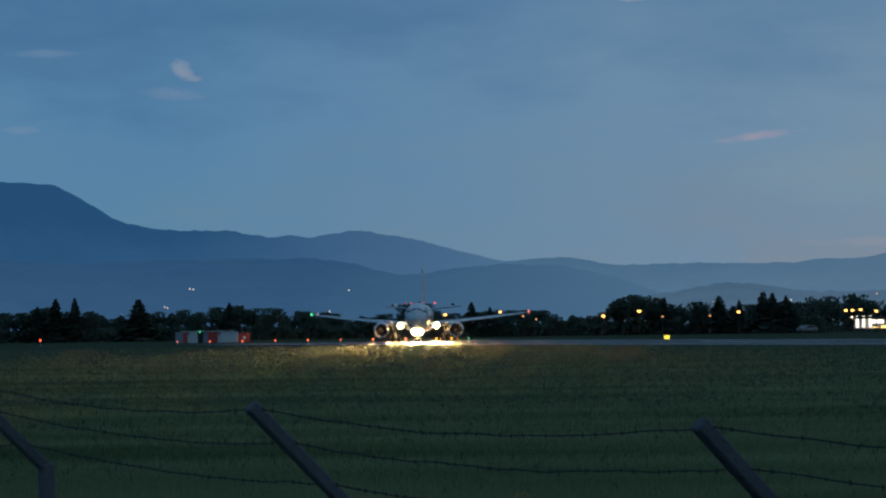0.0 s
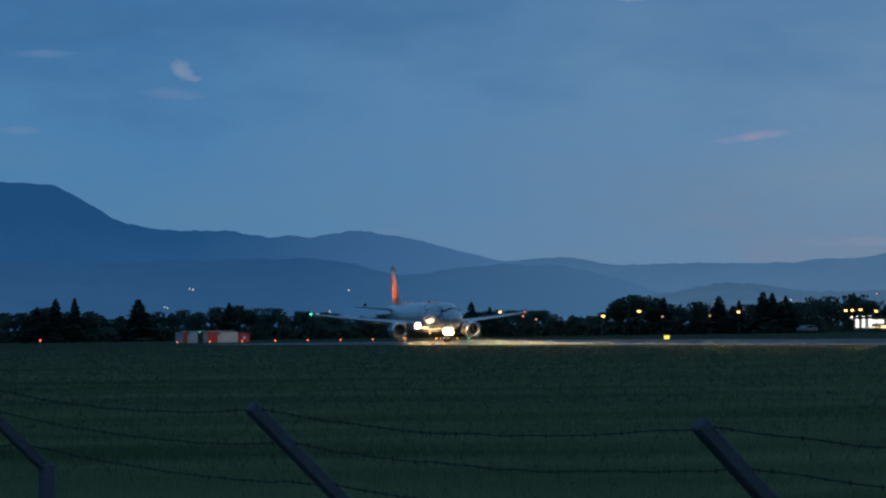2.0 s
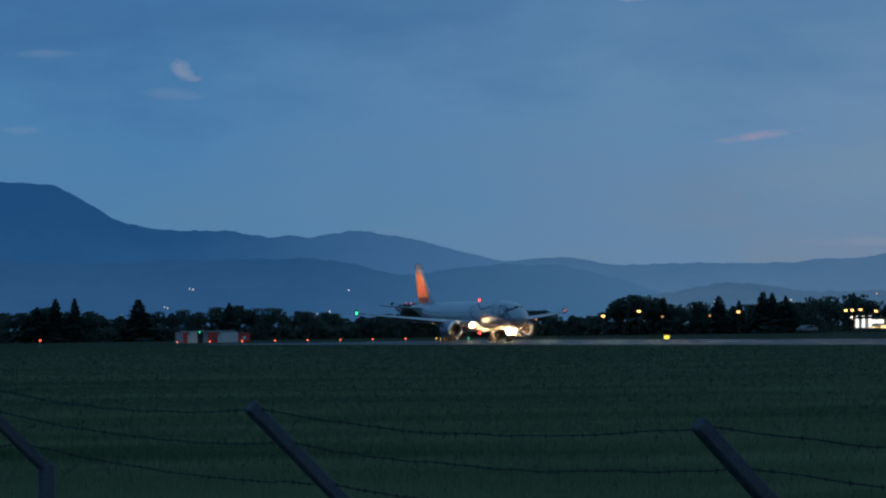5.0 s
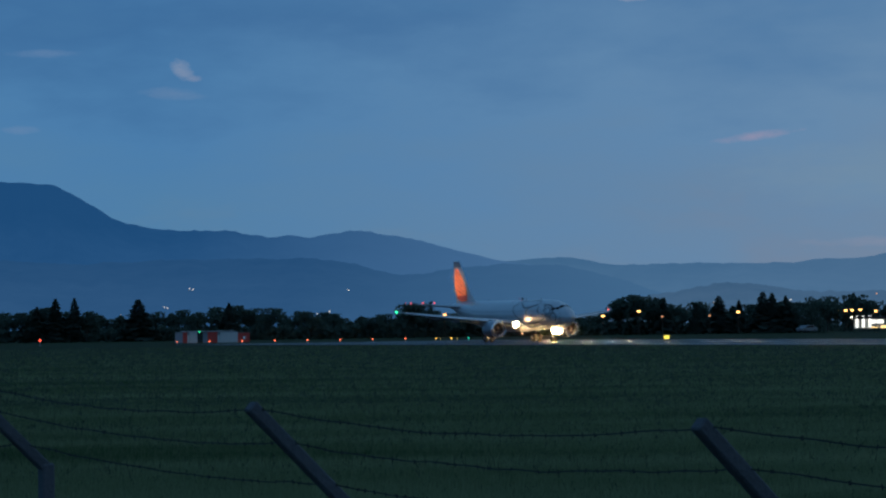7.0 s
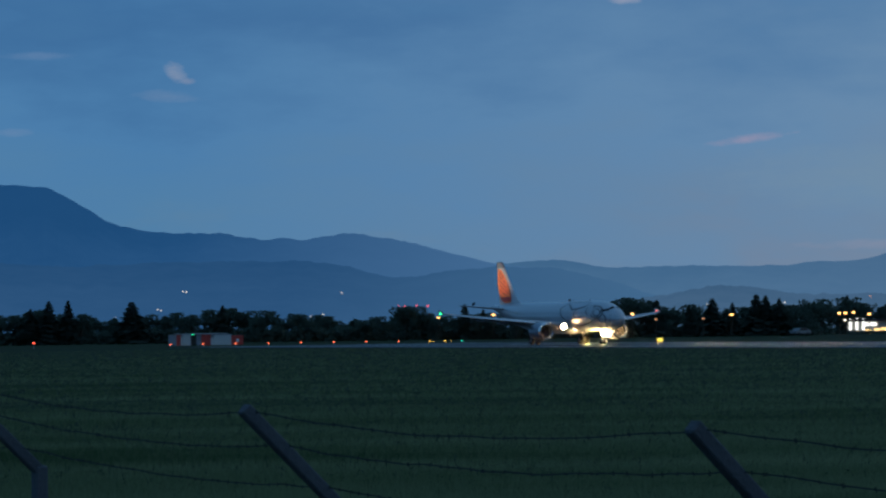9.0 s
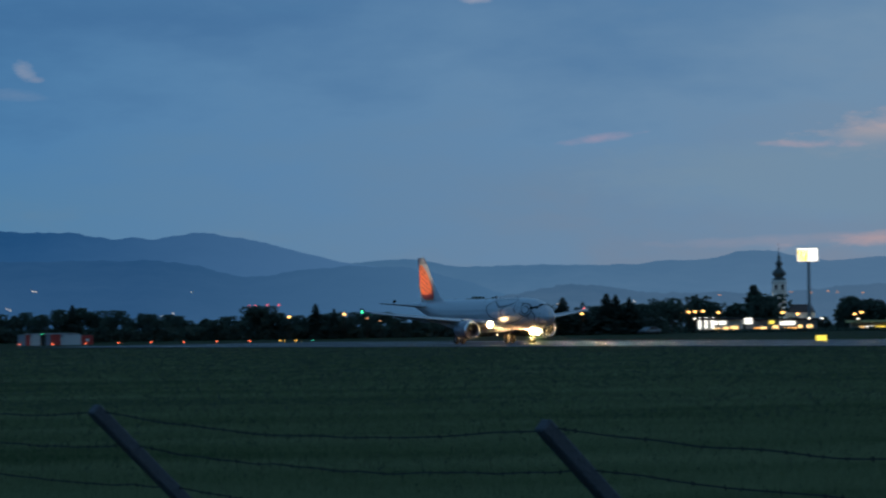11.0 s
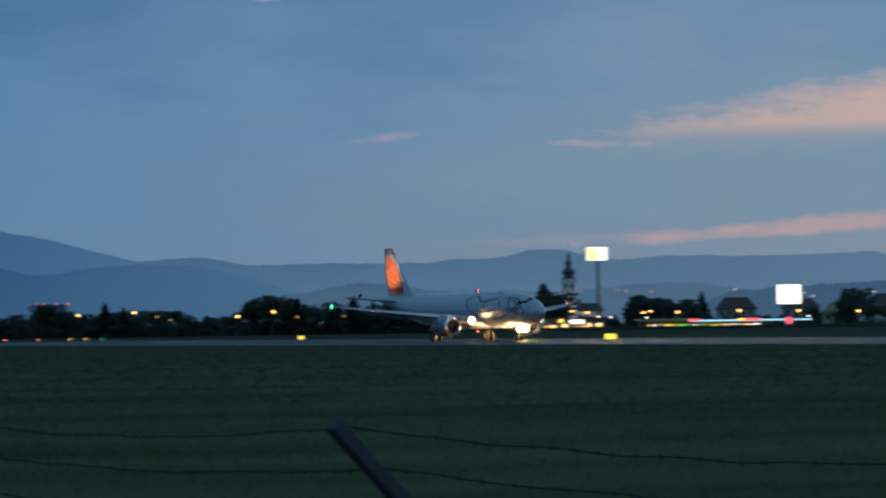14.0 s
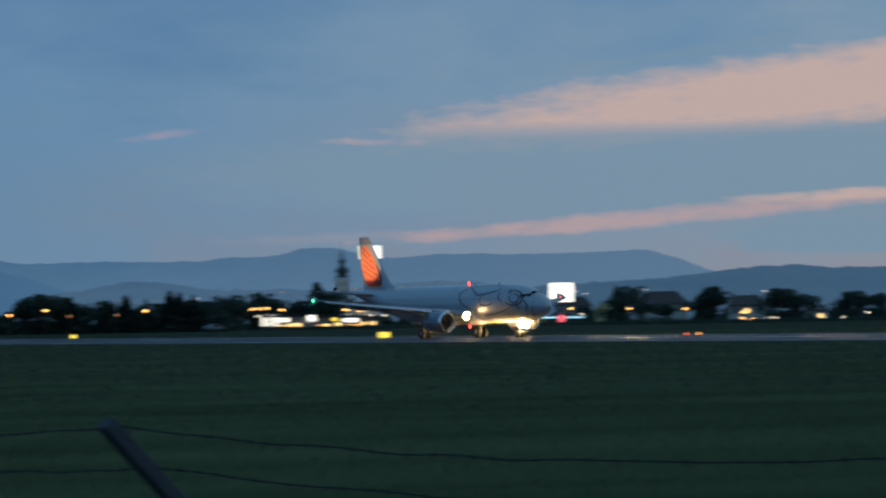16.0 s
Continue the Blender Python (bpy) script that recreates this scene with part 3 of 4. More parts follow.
        part("wing_fence", loft([[(side * (16.95 + o), 17.7 - x, z) for x, z in ((19.0, 4.36), (19.8, 4.8), (20.8, 4.92), (20.7, 4.36), (20.8, 3.9), (20.2, 3.98))] for o in (0, 0.07)]), M_SKINLIGHT, wing, "small arrow-shaped wingtip fence")
        for sp, x, z in ((4.6, 17.9, 2.6), (8.2, 18.6, 3.0), (11.2, 19.0, 3.4)):
            part("flap_fairing", lathe([(0.03, 0.9), (0.16, 0.5), (0.2, -0.4), (0.03, -1.9)], 10, (side * sp, 17.7 - x, z), "Y"), M_SKINLIGHT, wing)
        part("wingtip_light", ball(bmesh.new(), 0.2, (side * 17.0, 17.7 - 20.1, 4.4), 10), G_NAVG if side > 0 else G_NAVR, wing, "glowing green wingtip lamp" if side > 0 else "glowing red wingtip lamp")
        # Engine on its pylon.
        ex, ey, ez = side * 5.75, 17.7 - 10.6, 1.82
        eng = part("engine", lathe([(0.98, -0.1), (1.13, -0.35), (1.2, -1.2), (1.17, -2.4), (1.02, -3.3), (0.86, -3.35), (0.84, -2.9), (0.9, -1.0), (0.93, -0.3)], 32, (ex, ey, ez), "Y"), M_NACELLE, jet, "dark blue-grey engine nacelle", smooth=True)
        part("inlet_lip", lathe([(0.93, -0.32), (0.9, -0.1), (0.95, 0.03), (1.02, 0.02), (1.09, -0.1), (1.145, -0.34)], 32, (ex, ey, ez), "Y"), M_LIP, eng, "polished inlet lip", smooth=True)
        bm = bmesh.new()
        for i in range(22):
            box(bm, (0.82, 0.05, 0.16), (0, 0, 0), (0, 0, 0))
            vs = list(bm.verts)[-8:]
            bmesh.ops.transform(bm, matrix=Matrix.Translation((ex, ey - 0.75, ez)) @ pose(0, 0, 0, 0, 360 * i / 22, 0) @ pose(0.5, 0, 0, 35, 0, 0), verts=vs)
        part("fan", bm, M_FAN, eng, "dark fan blades")
        part("spinner", lathe([(0.02, -0.3), (0.14, -0.42), (0.25, -0.62), (0.3, -0.8)], 16, (ex, ey, ez), "Y"), M_FAN, eng, "dark spinner", smooth=True)
        part("bulkhead", lathe([(0.89, -0.95), (0.89, -1.0), (0.05, -1.0), (0.05, -0.98)], 24, (ex, ey, ez), "Y"), M_DARK, eng)
        part("core_exhaust", lathe([(0.62, -2.9), (0.6, -3.6), (0.42, -4.5), (0.36, -4.5), (0.4, -3.2)], 20, (ex, ey, ez), "Y"), M_FAN, eng, "dark exhaust cone", smooth=True)
        part("pylon", loft([[(ex + o * 0.18, y, z) for y, z in ((ey - 0.9, ez + 1.1), (ey - 2.6, ez + 1.35), (ey - 4.6, ez + 1.4), (ey - 4.6, ez + 0.75), (ey - 3.2, ez + 0.9))] for o in (-1, 1)]), M_SKIN, eng)
        # Tailplane with its logo lamp.
        tp = part("tailplane", loft([foil_ring(31.7, 3.9, 0.36, 0.6, 5.0, side), foil_ring(34.9, 1.5, 0.14, 6.2, 5.55, side)]), M_SKINLIGHT, jet, "pale grey tailplane")
        bm = bmesh.new()
        bmesh.ops.create_circle(bm, cap_ends=True, segments=12, radius=0.12, matrix=pose(side * 4.9, 17.7 - 34.2, 5.75, 0, -57 * side, 0))
        part("logo_light", bm, G_LOGO, tp, "bright lamp that lights the fin")
        part("lamp_pod", lathe([(0.03, -0.05), (0.13, -0.04), (0.13, 0.34), (0.15, 0.34), (0.15, -0.12), (0.05, -0.16)], 12), M_SOOT, tp, "dark lamp pod").matrix_basis = pose(side * 4.9, 17.7 - 34.2, 5.75, 0, -57 * side, 0)
    # Fin, rudder and the plain shapes painted on them.
    fin_z = [(5.55, 28.2, 7.2, 0.42), (6.4, 29.9, 5.6, 0.4), (8.0, 31.35, 4.5, 0.36), (10.9, 33.65, 2.5, 0.25), (11.76, 34.35, 1.85, 0.18)]

    def fin_at(z):
        zs = [k[0] for k in fin_z]
        return [float(np.interp(z, zs, [k[i] for k in fin_z])) for i in (1, 2, 3)]

    fin = part("tail_fin", loft([foil_ring(ld, ch, th, 0, z, 1, True) for z, ld, ch, th in fin_z[:4]]), M_SKIN, jet, "grey fin root and skin")
    part("fin_cap", loft([foil_ring(ld, ch, th, 0, z, 1, True) for z, ld, ch, th in fin_z[3:]]), M_TAILG, fin, "grey fin cap")
    for side in (1, -1):
        def fin_skin(u, z, out):
            ld, ch, th = fin_at(z)
            half = float(np.interp(u, [0, 0.02, 0.08, 0.3, 0.6, 1], [0, 0.3, 0.42, 0.55, 0.38, 0.03])) * th
            return side * (half + out), 17.7 - ld - ch * u, z

        def patch(name, edge, mat, out, label):
            """A filled outline of (u, z) points, as rows across the fin."""
            bm, prev = bmesh.new(), None
            for z, u0, u1 in edge:
                row = [bm.verts.new(fin_skin(u0 + (u1 - u0) * k / 8, z, out)) for k in range(9)]
                if prev:
                    for a in range(8):
                        bm.faces.new((prev[a], prev[a + 1], row[a + 1], row[a]))
                prev = row
            bmesh.ops.recalc_face_normals(bm, faces=bm.faces)
            part(name, bm, mat, fin, label)

        zs = [5.9 + 4.9 * k / 24 for k in range(25)]
        oval = []
        for z in zs:
            k = (z - 5.85) / 5.0
            w = math.sqrt(max(0.0, 1 - (2 * k - 1) ** 2)) ** 0.7
            oval.append((z, 0.62 - 0.5 * w * (1.0 - 0.1 * k), 0.62 + 0.37 * w))
        patch("orange_emblem", oval, M_TAILO, 0.012, "bright orange oval on the fin")
        for j in range(5):
            z0 = 6.5 + 0.75 * j
            edge = []
            for k in range(15):
                z = z0 + 1.3 * k / 14
                u = 0.22 + 0.55 * (k / 14) ** 0.8 if j % 2 else 0.32 + 0.5 * (k / 14) ** 1.3
                edge.append((z, u, min(0.93, u + 0.09 + 0.03 * math.sin(k))))
            patch("red_stroke", edge, M_TAILR, 0.022, "deep red curved stroke")
        patch("red_edge", [(z, a, a + 0.07) for z, a, b in oval[1:14]], M_TAILR, 0.018, "deep red edge of the oval")
        patch("red_foot", [(z, a + 0.05, b - 0.02) for z, a, b in oval[1:5]], M_TAILR, 0.02, "deep red foot of the oval")
    part("tail_light", ball(bmesh.new(), 0.1, (0, 17.7 - 37.5, 5.32), 8), G_WARM, jet, "small white tail lamp")
    for x, out in ((8.5, 0.2), (13, 0.18)):
        part("antenna", loft([[(o, 17.7 - x - k, z) for k, z in ((0, station(x)[2] + station(x)[1] - 0.03), (0.3, station(x)[2] + station(x)[1] + out), (0.5, station(x)[2] + station(x)[1] + out), (0.55, station(x)[2] + station(x)[1] - 0.03))] for o in (-0.02, 0.02)]), M_SKIN, jet)
    gear("nose_gear", jet, 0, 17.7 - 5.3, (-0.25, 0.25), 0.38, 2.1, "steel nose gear leg with twin wheels")
    for s in (1, -1):
        gear("main_gear", jet, s * 3.8, 0, (-0.46, 0.46), 0.58, 2.6, "steel main gear leg with twin wheels")
        part("gear_door", boxed((0.06, 0.9, 1.0), (s * 4.25, 0.1, 2.0), (0, s * 8, 0), 0.02), M_SKINLIGHT, jet)
        part("gear_door", boxed((0.04, 1.5, 0.5), (s * 0.55, 17.7 - 4.3, 1.65), (0, s * 12, 0), 0.01), M_SKINLIGHT, jet)
        lamp(jet, (s * 0.34, 17.7 - 4.95, 1.55), 0.17, 0.48, "twin nose gear taxi lamp", G_BEAM, G_GLARE, reach=0.77, spot=0.55)
        lamp(jet, (s * 2.75, 17.7 - 11.6, 2.55), 0.15, 0.42, "wing root landing lamp", G_ROOT, G_GLARE2, -9.0, -8.0 * s, 0.95, True)
    return jet


AIRLINER = build_airliner()


def beacon(at, flip):
    """A rotating beacon: a red lamp behind a turning shield with one window."""
    x, y, z = at
    base = part("beacon", lathe([(0.13, 0), (0.13, 0.03), (0.1, 0.06)], 14), M_STEEL, AIRLINER, "red rotating beacon")
    base.matrix_basis = pose(x, y, z, 180 if flip else 0, 0, 0)
    turn = part("beacon_shield", loft([[(r * math.cos(radians(a)), r * math.sin(radians(a)), h) for a in range(-65, 246, 10)] for r, h in ((0.17, 0.02), (0.17, 0.34))], caps=False, closed=False), M_STEEL, base, "turning grey shield")
    part("beacon_lamp", ball(bmesh.new(), 0.15, (0, 0, 0.18), 12), G_BEACON, base, "glowing red lamp")
    part("beacon_cap", lathe([(0.02, 0.34), (0.17, 0.34), (0.15, 0.36), (0.02, 0.37)], 14), M_STEEL, base)
    return turn


BEACONS = [beacon((0, 17.7 - 14.5, 5.88), False), beacon((0, 17.7 - 14.5, 1.46), True)]


# ---- fence with barbed wire outside the airfield ----
LEAN = Vector((-0.47, -0.29, 0.52))


def build_fence():
    feet = [(-4.2, 21.9, 1.97), (-2.31, 18.9, 2.0), (-0.446, 16.0, 1.885), (1.474, 12.95, 1.87), (3.82, 9.2, 1.86)]
    fence = empty("fence", pose(0, 0, 0), "weathered concrete post fence with sagging barbed wire", "fence")
    for x, y, k in feet:
        bm = bmesh.new()
        box(bm, (0.078, 0.078, k), (x, y, k / 2), (0, 0, 32), 0.01)
        post = part("post", bm, M_CONCRETE, fence, "grey concrete post")
        bm = bmesh.new()
        mid = Vector((x, y, k - 0.03)) + LEAN / 2
        d = LEAN.to_track_quat("Z", "Y").to_euler()
        box(bm, (0.064, 0.064, LEAN.length + 0.06), mid, [math.degrees(a) for a in d], 0.008)
        part("post_arm", bm, M_CONCRETE, post, "slanting concrete arm, slightly chipped")
    for f, sag in ((0.95, 0.075), (0.62, 0.06), (0.22, 0.05)):
        verts, faces = [], []
        for (x0, y0, k0), (x1, y1, k1) in zip(feet, feet[1:]):
            a, b = Vector((x0, y0, k0)) + LEAN * f, Vector((x1, y1, k1)) + LEAN * f
            n = 40
            pts = [a.lerp(b, i / n) + Vector((0, 0, -sag * 4 * (i / n) * (1 - i / n) + 0.012 * noise.noise((x0, f * 9, i * 0.35)))) for i in range(n + 1)]
            bm_r = 0.0036
            for p, q in zip(pts, pts[1:]):
                s = len(verts)
                for w in (p, q):
                    verts += [(w.x, w.y, w.z + bm_r), (w.x + bm_r, w.y, w.z - bm_r * 0.6), (w.x - bm_r, w.y, w.z - bm_r * 0.6)]
                faces += [(s, s + 1, s + 4, s + 3), (s + 1, s + 2, s + 5, s + 4), (s + 2, s, s + 3, s + 5)]
            for i, p in enumerate(pts[1::1]):
                p = p.lerp(pts[i], 0.5 + 0.45 * noise.noise((i * 0.9, f * 5, x0)))
                for k in (0, 3):
                    v = Vector((noise.noise((i * 1.7, k, y0)), 0.2, 0.35 + noise.noise((i * 1.3, k + 1, f)))).normalized() * (0.0105 + 0.004 * noise.noise((i * 2.1, f, k)))
                    s = len(verts)
                    o = Vector((0.003, 0, 0))
                    verts += [tuple(p - v - o), tuple(p - v + o), tuple(p + v + o), tuple(p + v - o), tuple(p + Vector((0, 0.005, 0)))]
                    faces += [(s, s + 1, s + 4), (s + 1, s + 2, s + 4), (s + 2, s + 3, s + 4), (s + 3, s, s + 4)]
        raw("barbed_wire", verts, faces, M_WIRE, fence, "rusty sagging barbed wire")


build_fence()


# ---- trees ----
def leaf_cards(centres, size, rng):
    """Small two-faced clumps of leaves at the given points."""
    verts, faces = [], []
    for c in centres:
        c = np.array(c)
        for _ in range(2):
            u = rng.normal(size=3)
            u /= np.linalg.norm(u)
            w = np.cross(u, rng.normal(size=3))
            w /= np.linalg.norm(w)
            s = size * rng.uniform(0.6, 1.3)
            k = len(verts)
            verts += [tuple(c - u * s), tuple(c + w * s * 0.55 - u * s * 0.2), tuple(c + u * s), tuple(c - w * s * 0.55 + u * s * 0.15)]
            faces.append((k, k + 1, k + 2, k + 3))
    return verts, faces


def broad_tree(seed, tall, wide, label):
    rng = np.random.default_rng(seed)
    t = empty("tree", pose(0, 0, 0), label, "tree")
    bm = rod(bmesh.new(), (0, 0, -0.3), (0.1, 0, tall * 0.5), 0.22, 0.12, 8)
    tips = []
    for i in range(7):
        a, l = rng.uniform(0, 6.28), rng.uniform(0.35, 0.9) * wide / 2
        tip = (l * math.cos(a), l * math.sin(a), tall * rng.uniform(0.45, 0.85))
        rod(bm, (0, 0, tall * rng.uniform(0.2, 0.45)), tip, 0.08, 0.03, 6)
        tips.append(tip)
    part("trunk", bm, M_BARK, t, "brown trunk and limbs")
    pts = []
    for tx, ty, tz in tips + [(0, 0, tall * 0.85), (0, 0, tall * 0.6)]:
        r = wide * rng.uniform(0.2, 0.34)
        for _ in range(75):
            d = rng.normal(size=3)
            d *= rng.uniform(0.55, 1.0) / np.linalg.norm(d)
            p = (tx + d[0] * r, ty + d[1] * r, min(tall, tz + d[2] * r * 0.85))
            if p[2] > tall * 0.08:
                pts.append(p)
    for _ in range(90):
        a, l = rng.uniform(0, 6.28), rng.uniform(0.2, 0.5) * wide
        pts.append((l * math.cos(a), l * math.sin(a), tall * rng.uniform(0.02, 0.35)))
    v, f = leaf_cards(pts, 0.42, rng)
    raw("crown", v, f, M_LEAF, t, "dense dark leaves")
    return t


def fir_tree(seed, tall, wide, label):
    rng = np.random.default_rng(seed)
    t = empty("tree", pose(0, 0, 0), label, "tree")
    part("trunk", rod(bmesh.new(), (0, 0, -0.3), (0, 0, tall * 0.97), 0.2, 0.03, 8), M_BARK, t, "straight brown trunk")
    verts, faces = [], []
    n = int(tall * 5)
    for i in range(n):
        z = tall * (0.06 + 0.93 * i / n)
        r = wide / 2 * (1 - z / tall) ** 0.85 * rng.uniform(0.75, 1.2) + 0.12
        for j in range(9):
            a = rng.uniform(0, 6.28)
            rr = r * rng.uniform(0.7, 1.1)
            c, s = math.cos(a), math.sin(a)
            w = 0.14 + rr * 0.22
            k = len(verts)
            droop = rr * 0.35
            verts += [(0, 0, z), (c * rr * 0.6 - s * w, s * rr * 0.6 + c * w, z - droop * 0.5), (c * rr, s * rr, z - droop), (c * rr * 0.6 + s * w, s * rr * 0.6 - c * w, z - droop * 0.5), (c * rr * 0.6, s * rr * 0.6, z - droop * 0.5 - 0.3)]
            faces += [(k, k + 1, k + 2, k + 3), (k, k + 4, k + 2)]
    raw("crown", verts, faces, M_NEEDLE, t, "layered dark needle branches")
    return t


BROAD = [broad_tree(3 + i, 8.0, w, "dense dark broadleaf tree beyond the airfield") for i, w in enumerate((5.5, 7.5, 6.5, 9.0))]
FIRS = [fir_tree(20 + i, 9.0, w, "dark conifer rising from the tree line") for i, w in enumerate((4.6, 6.2))]
for ob in BROAD + FIRS:
    ob["group"] = "trees beyond the airfield"
USED = set()


def plant(kind, b, d, top_el, wide=1.0):
    """Set a tree so that its top stands at an elevation seen from the eye."""
    x, y = polar(b, d)
    z = land(x, y) - 0.05
    proto = kind[int(abs(b * 37)) % len(kind)]
    base = 8.0 if proto in BROAD else 9.0
    s = (high(top_el, d) - z) / base
    wide *= 1.7 if kind is FIRS else 1.0
    m = pose(x, y, z, 0, 0, (b * 611) % 360) @ Matrix.Diagonal((s * wide, s * wide, s, 1))
    if proto not in USED:
        USED.add(proto)
        proto.matrix_basis = m
    else:
        ob = copy_thing(proto, m)
        ob.matrix_basis = m


rng = random.Random(5)
# The low tree line, bearing by bearing.
LINE_B = [-9, -7.8, -7.3, -6.6, -6.0, -5.4, -4.6, -3.8, -3.0, -2.2, -1.2, 0.4, 1.6, 2.4, 2.9, 3.3, 3.8, 4.4, 5.2, 6.0, 6.8, 7.6]
LINE_E = [0.33, 0.36, 0.33, 0.34, 0.25, 0.2, 0.27, 0.32, 0.28, 0.2, 0.17, 0.16, 0.22, 0.12, 0.22, 0.38, 0.33, 0.28, 0.3, 0.33, 0.36, 0.3]
b = -9.0
while b < 6.75:
    e = float(np.interp(b, LINE_B, LINE_E))
    plant(BROAD, b, 655 + rng.uniform(-8, 12), e + rng.uniform(-0.10, 0.03), rng.uniform(0.8, 1.15))
    b += rng.uniform(0.17, 0.27)
for b, e, w in ((-6.78, 0.54, 1.0), (-6.45, 0.55, 0.8), (-5.34, 0.51, 1.15), (-7.1, 0.40, 1.1), (-3.75, 0.43, 0.9), (0.5, 0.39, 1.0), (0.83, 0.3, 0.8), (3.88, 0.42, 0.9), (4.45, 0.3, 0.8), (4.85, 0.44, 1.0), (5.2, 0.36, 0.8), (5.62, 0.5, 0.9), (5.78, 0.48, 0.8),
                (6.02, 0.43, 0.8), (7.2, 0.46, 0.9), (8.2, 0.62, 1.0), (10.98, 0.43, 0.9), (13.47, 0.46, 1.0), (9.75, 0.34, 0.9)):
    plant(FIRS, b, 648 if b < 6.75 else 1000 if b < 13 else 720, e, w)
for b, e, w in ((-0.5, 0.34, 1.0), (-0.3, 0.34, 1.0), (3.15, 0.40, 1.1), (3.4, 0.43, 1.2), (3.6, 0.38, 1.0), (6.8, 0.37, 1.0), (7.12, 0.40, 0.8), (7.5, 0.28, 0.9), (7.9, 0.3, 1.0), (8.3, 0.42, 1.2), (8.45, 0.40, 1.1), (9.9, 0.35, 0.9), (10.1, 0.3, 1.0), (10.4, 0.27, 1.1), (10.7, 0.27, 1.1),
                (13.6, 0.42, 1.1), (13.95, 0.15, 0.9), (15.05, 0.38, 0.9), (15.2, 0.39, 1.0), (15.0, 0.15, 1.3), (16.3, 0.34, 1.1), (16.5, 0.32, 1.1), (16.8, 0.2, 1.0), (17.5, 0.25, 1.0), (17.7, 0.27, 1.0), (18.1, 0.22, 1.0), (18.6, 0.25, 1.0), (14.2, 0.1, 1.2), (14.4, 0.08, 1.2), (12.9, 0.08, 0.8)):
    plant(BROAD, b, 650 if b < 6.75 else 980 if b < 13 else 705, e, w)


def scatter_leaves(name, b0, b1, d, height, count, seed, mat, size, label, category):
    """Hedges and scrub: a mass of small clumps along an arc."""
    r = np.random.default_rng(seed)
    pts = []
    for _ in range(count):
        b = r.uniform(b0, b1)
        dd = d + r.normal() * 2.0
        x, y = polar(b, dd)
        top = height * (0.75 + 0.45 * noise.noise((b * 6, d, 0)))
        pts.append((x, y, land(x, y) + top * r.uniform(0, 1) ** 0.8))
    v, f = leaf_cards(pts, size, r)
    tagged(raw(name, v, f, mat), label, category, kind="stuff")


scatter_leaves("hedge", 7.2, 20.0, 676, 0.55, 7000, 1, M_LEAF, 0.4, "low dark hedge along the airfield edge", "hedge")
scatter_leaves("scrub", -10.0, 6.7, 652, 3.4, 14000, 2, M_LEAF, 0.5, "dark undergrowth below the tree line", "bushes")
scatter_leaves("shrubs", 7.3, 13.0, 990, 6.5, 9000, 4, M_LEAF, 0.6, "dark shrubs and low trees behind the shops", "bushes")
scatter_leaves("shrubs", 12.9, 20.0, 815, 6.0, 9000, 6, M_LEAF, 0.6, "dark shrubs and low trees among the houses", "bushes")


# ---- things on the airfield ----
def seat(b, d, z=None):
    """A pose on the ground that faces the eye, local x to the right and y away."""
    return facing(b, d, z)


def runway_lamp(b, d, mat, label, tall=0.32, group="runway lamps", r=0.13):
    t = empty("runway_lamp", seat(b, d), label, "runway light", group)
    part("base", lathe([(0.17, 0), (0.17, 0.05), (0.08, 0.1), (0.06, tall)], 10), M_STEEL, t)
    part("lens", ball(bmesh.new(), r, (0, 0, tall + r * 0.8), 10), mat, t, "glowing lens")


for k in range(8):
    runway_lamp(-4.67 + 0.5725 * k, 507 + 1.4 * k, G_AMBER, "red-amber lamp at the runway end", r=0.13)
G_YLAMP = glow("yellow lamp", (1.0, 0.55, 0.08), 1.8)
for b, r in ((-0.12, 0.13), (-0.05, 0.07), (0.15, 0.13), (0.25, 0.07)):
    runway_lamp(b, 506, G_YLAMP, "yellow lamp at the runway end", r=r)
runway_lamp(0.45, 506, glow("turquoise lamp", (0.05, 0.8, 0.5), 1.2), "green threshold lamp beside the runway", r=0.12)
runway_lamp(14.68, 318, G_AMBER, "red-amber runway edge lamp", r=0.12)
runway_lamp(14.9, 316, glow("orange lamp", (1.0, 0.4, 0.08), 2.5), "orange runway edge lamp", r=0.13)
runway_lamp(-7.05, 520, G_RED, "red lamp on a short pole by the runway end", tall=0.75, r=0.19)


def yellow_sign(b, d, wide, tall):
    t = empty("taxi_sign", seat(b, d, 0), "lit yellow airfield sign beside the runway", "airfield sign", "airfield signs")
    part("cabinet", boxed((wide, 0.25, tall), (0, 0, 0.22 + tall / 2), bevel=0.03), M_DARK, t, "black sign cabinet")
    part("panel", boxed((wide - 0.12, 0.03, tall - 0.12), (0, -0.13, 0.22 + tall / 2), bevel=0.01), G_YELLOW, t, "glowing yellow panel")
    for x in (-wide / 3, wide / 3):
        part("leg", rod(bmesh.new(), (x, 0, 0), (x, 0, 0.24), 0.03), M_STEEL, t)


yellow_sign(3.93, 436, 0.85, 0.6)
yellow_sign(9.37, 352, 1.3, 0.72)


M_HUT = material("dull white painted panel", (0.5, 0.5, 0.5), 0.6, vary=0.1)
M_BLUEGREY = material("blue-grey painted panel", (0.2, 0.23, 0.28), 0.6, vary=0.15)


def build_hut():
    d = 552
    t = empty("airfield_hut", seat(-4.15, d), "low hut with red and white chequered panels", "hut")
    w, h = 10.6, 1.95
    part("body", boxed((w, 3.0, h - 0.1), (0, 1.6, (h - 0.1) / 2), bevel=0.03), M_STEEL, t, "grey hut body")
    part("roof", boxed((w - 1.6, 3.3, 0.12), (0.2, 1.5, h + 0.0), bevel=0.03), M_HUT, t, "pale flat roof")
    x = -w / 2
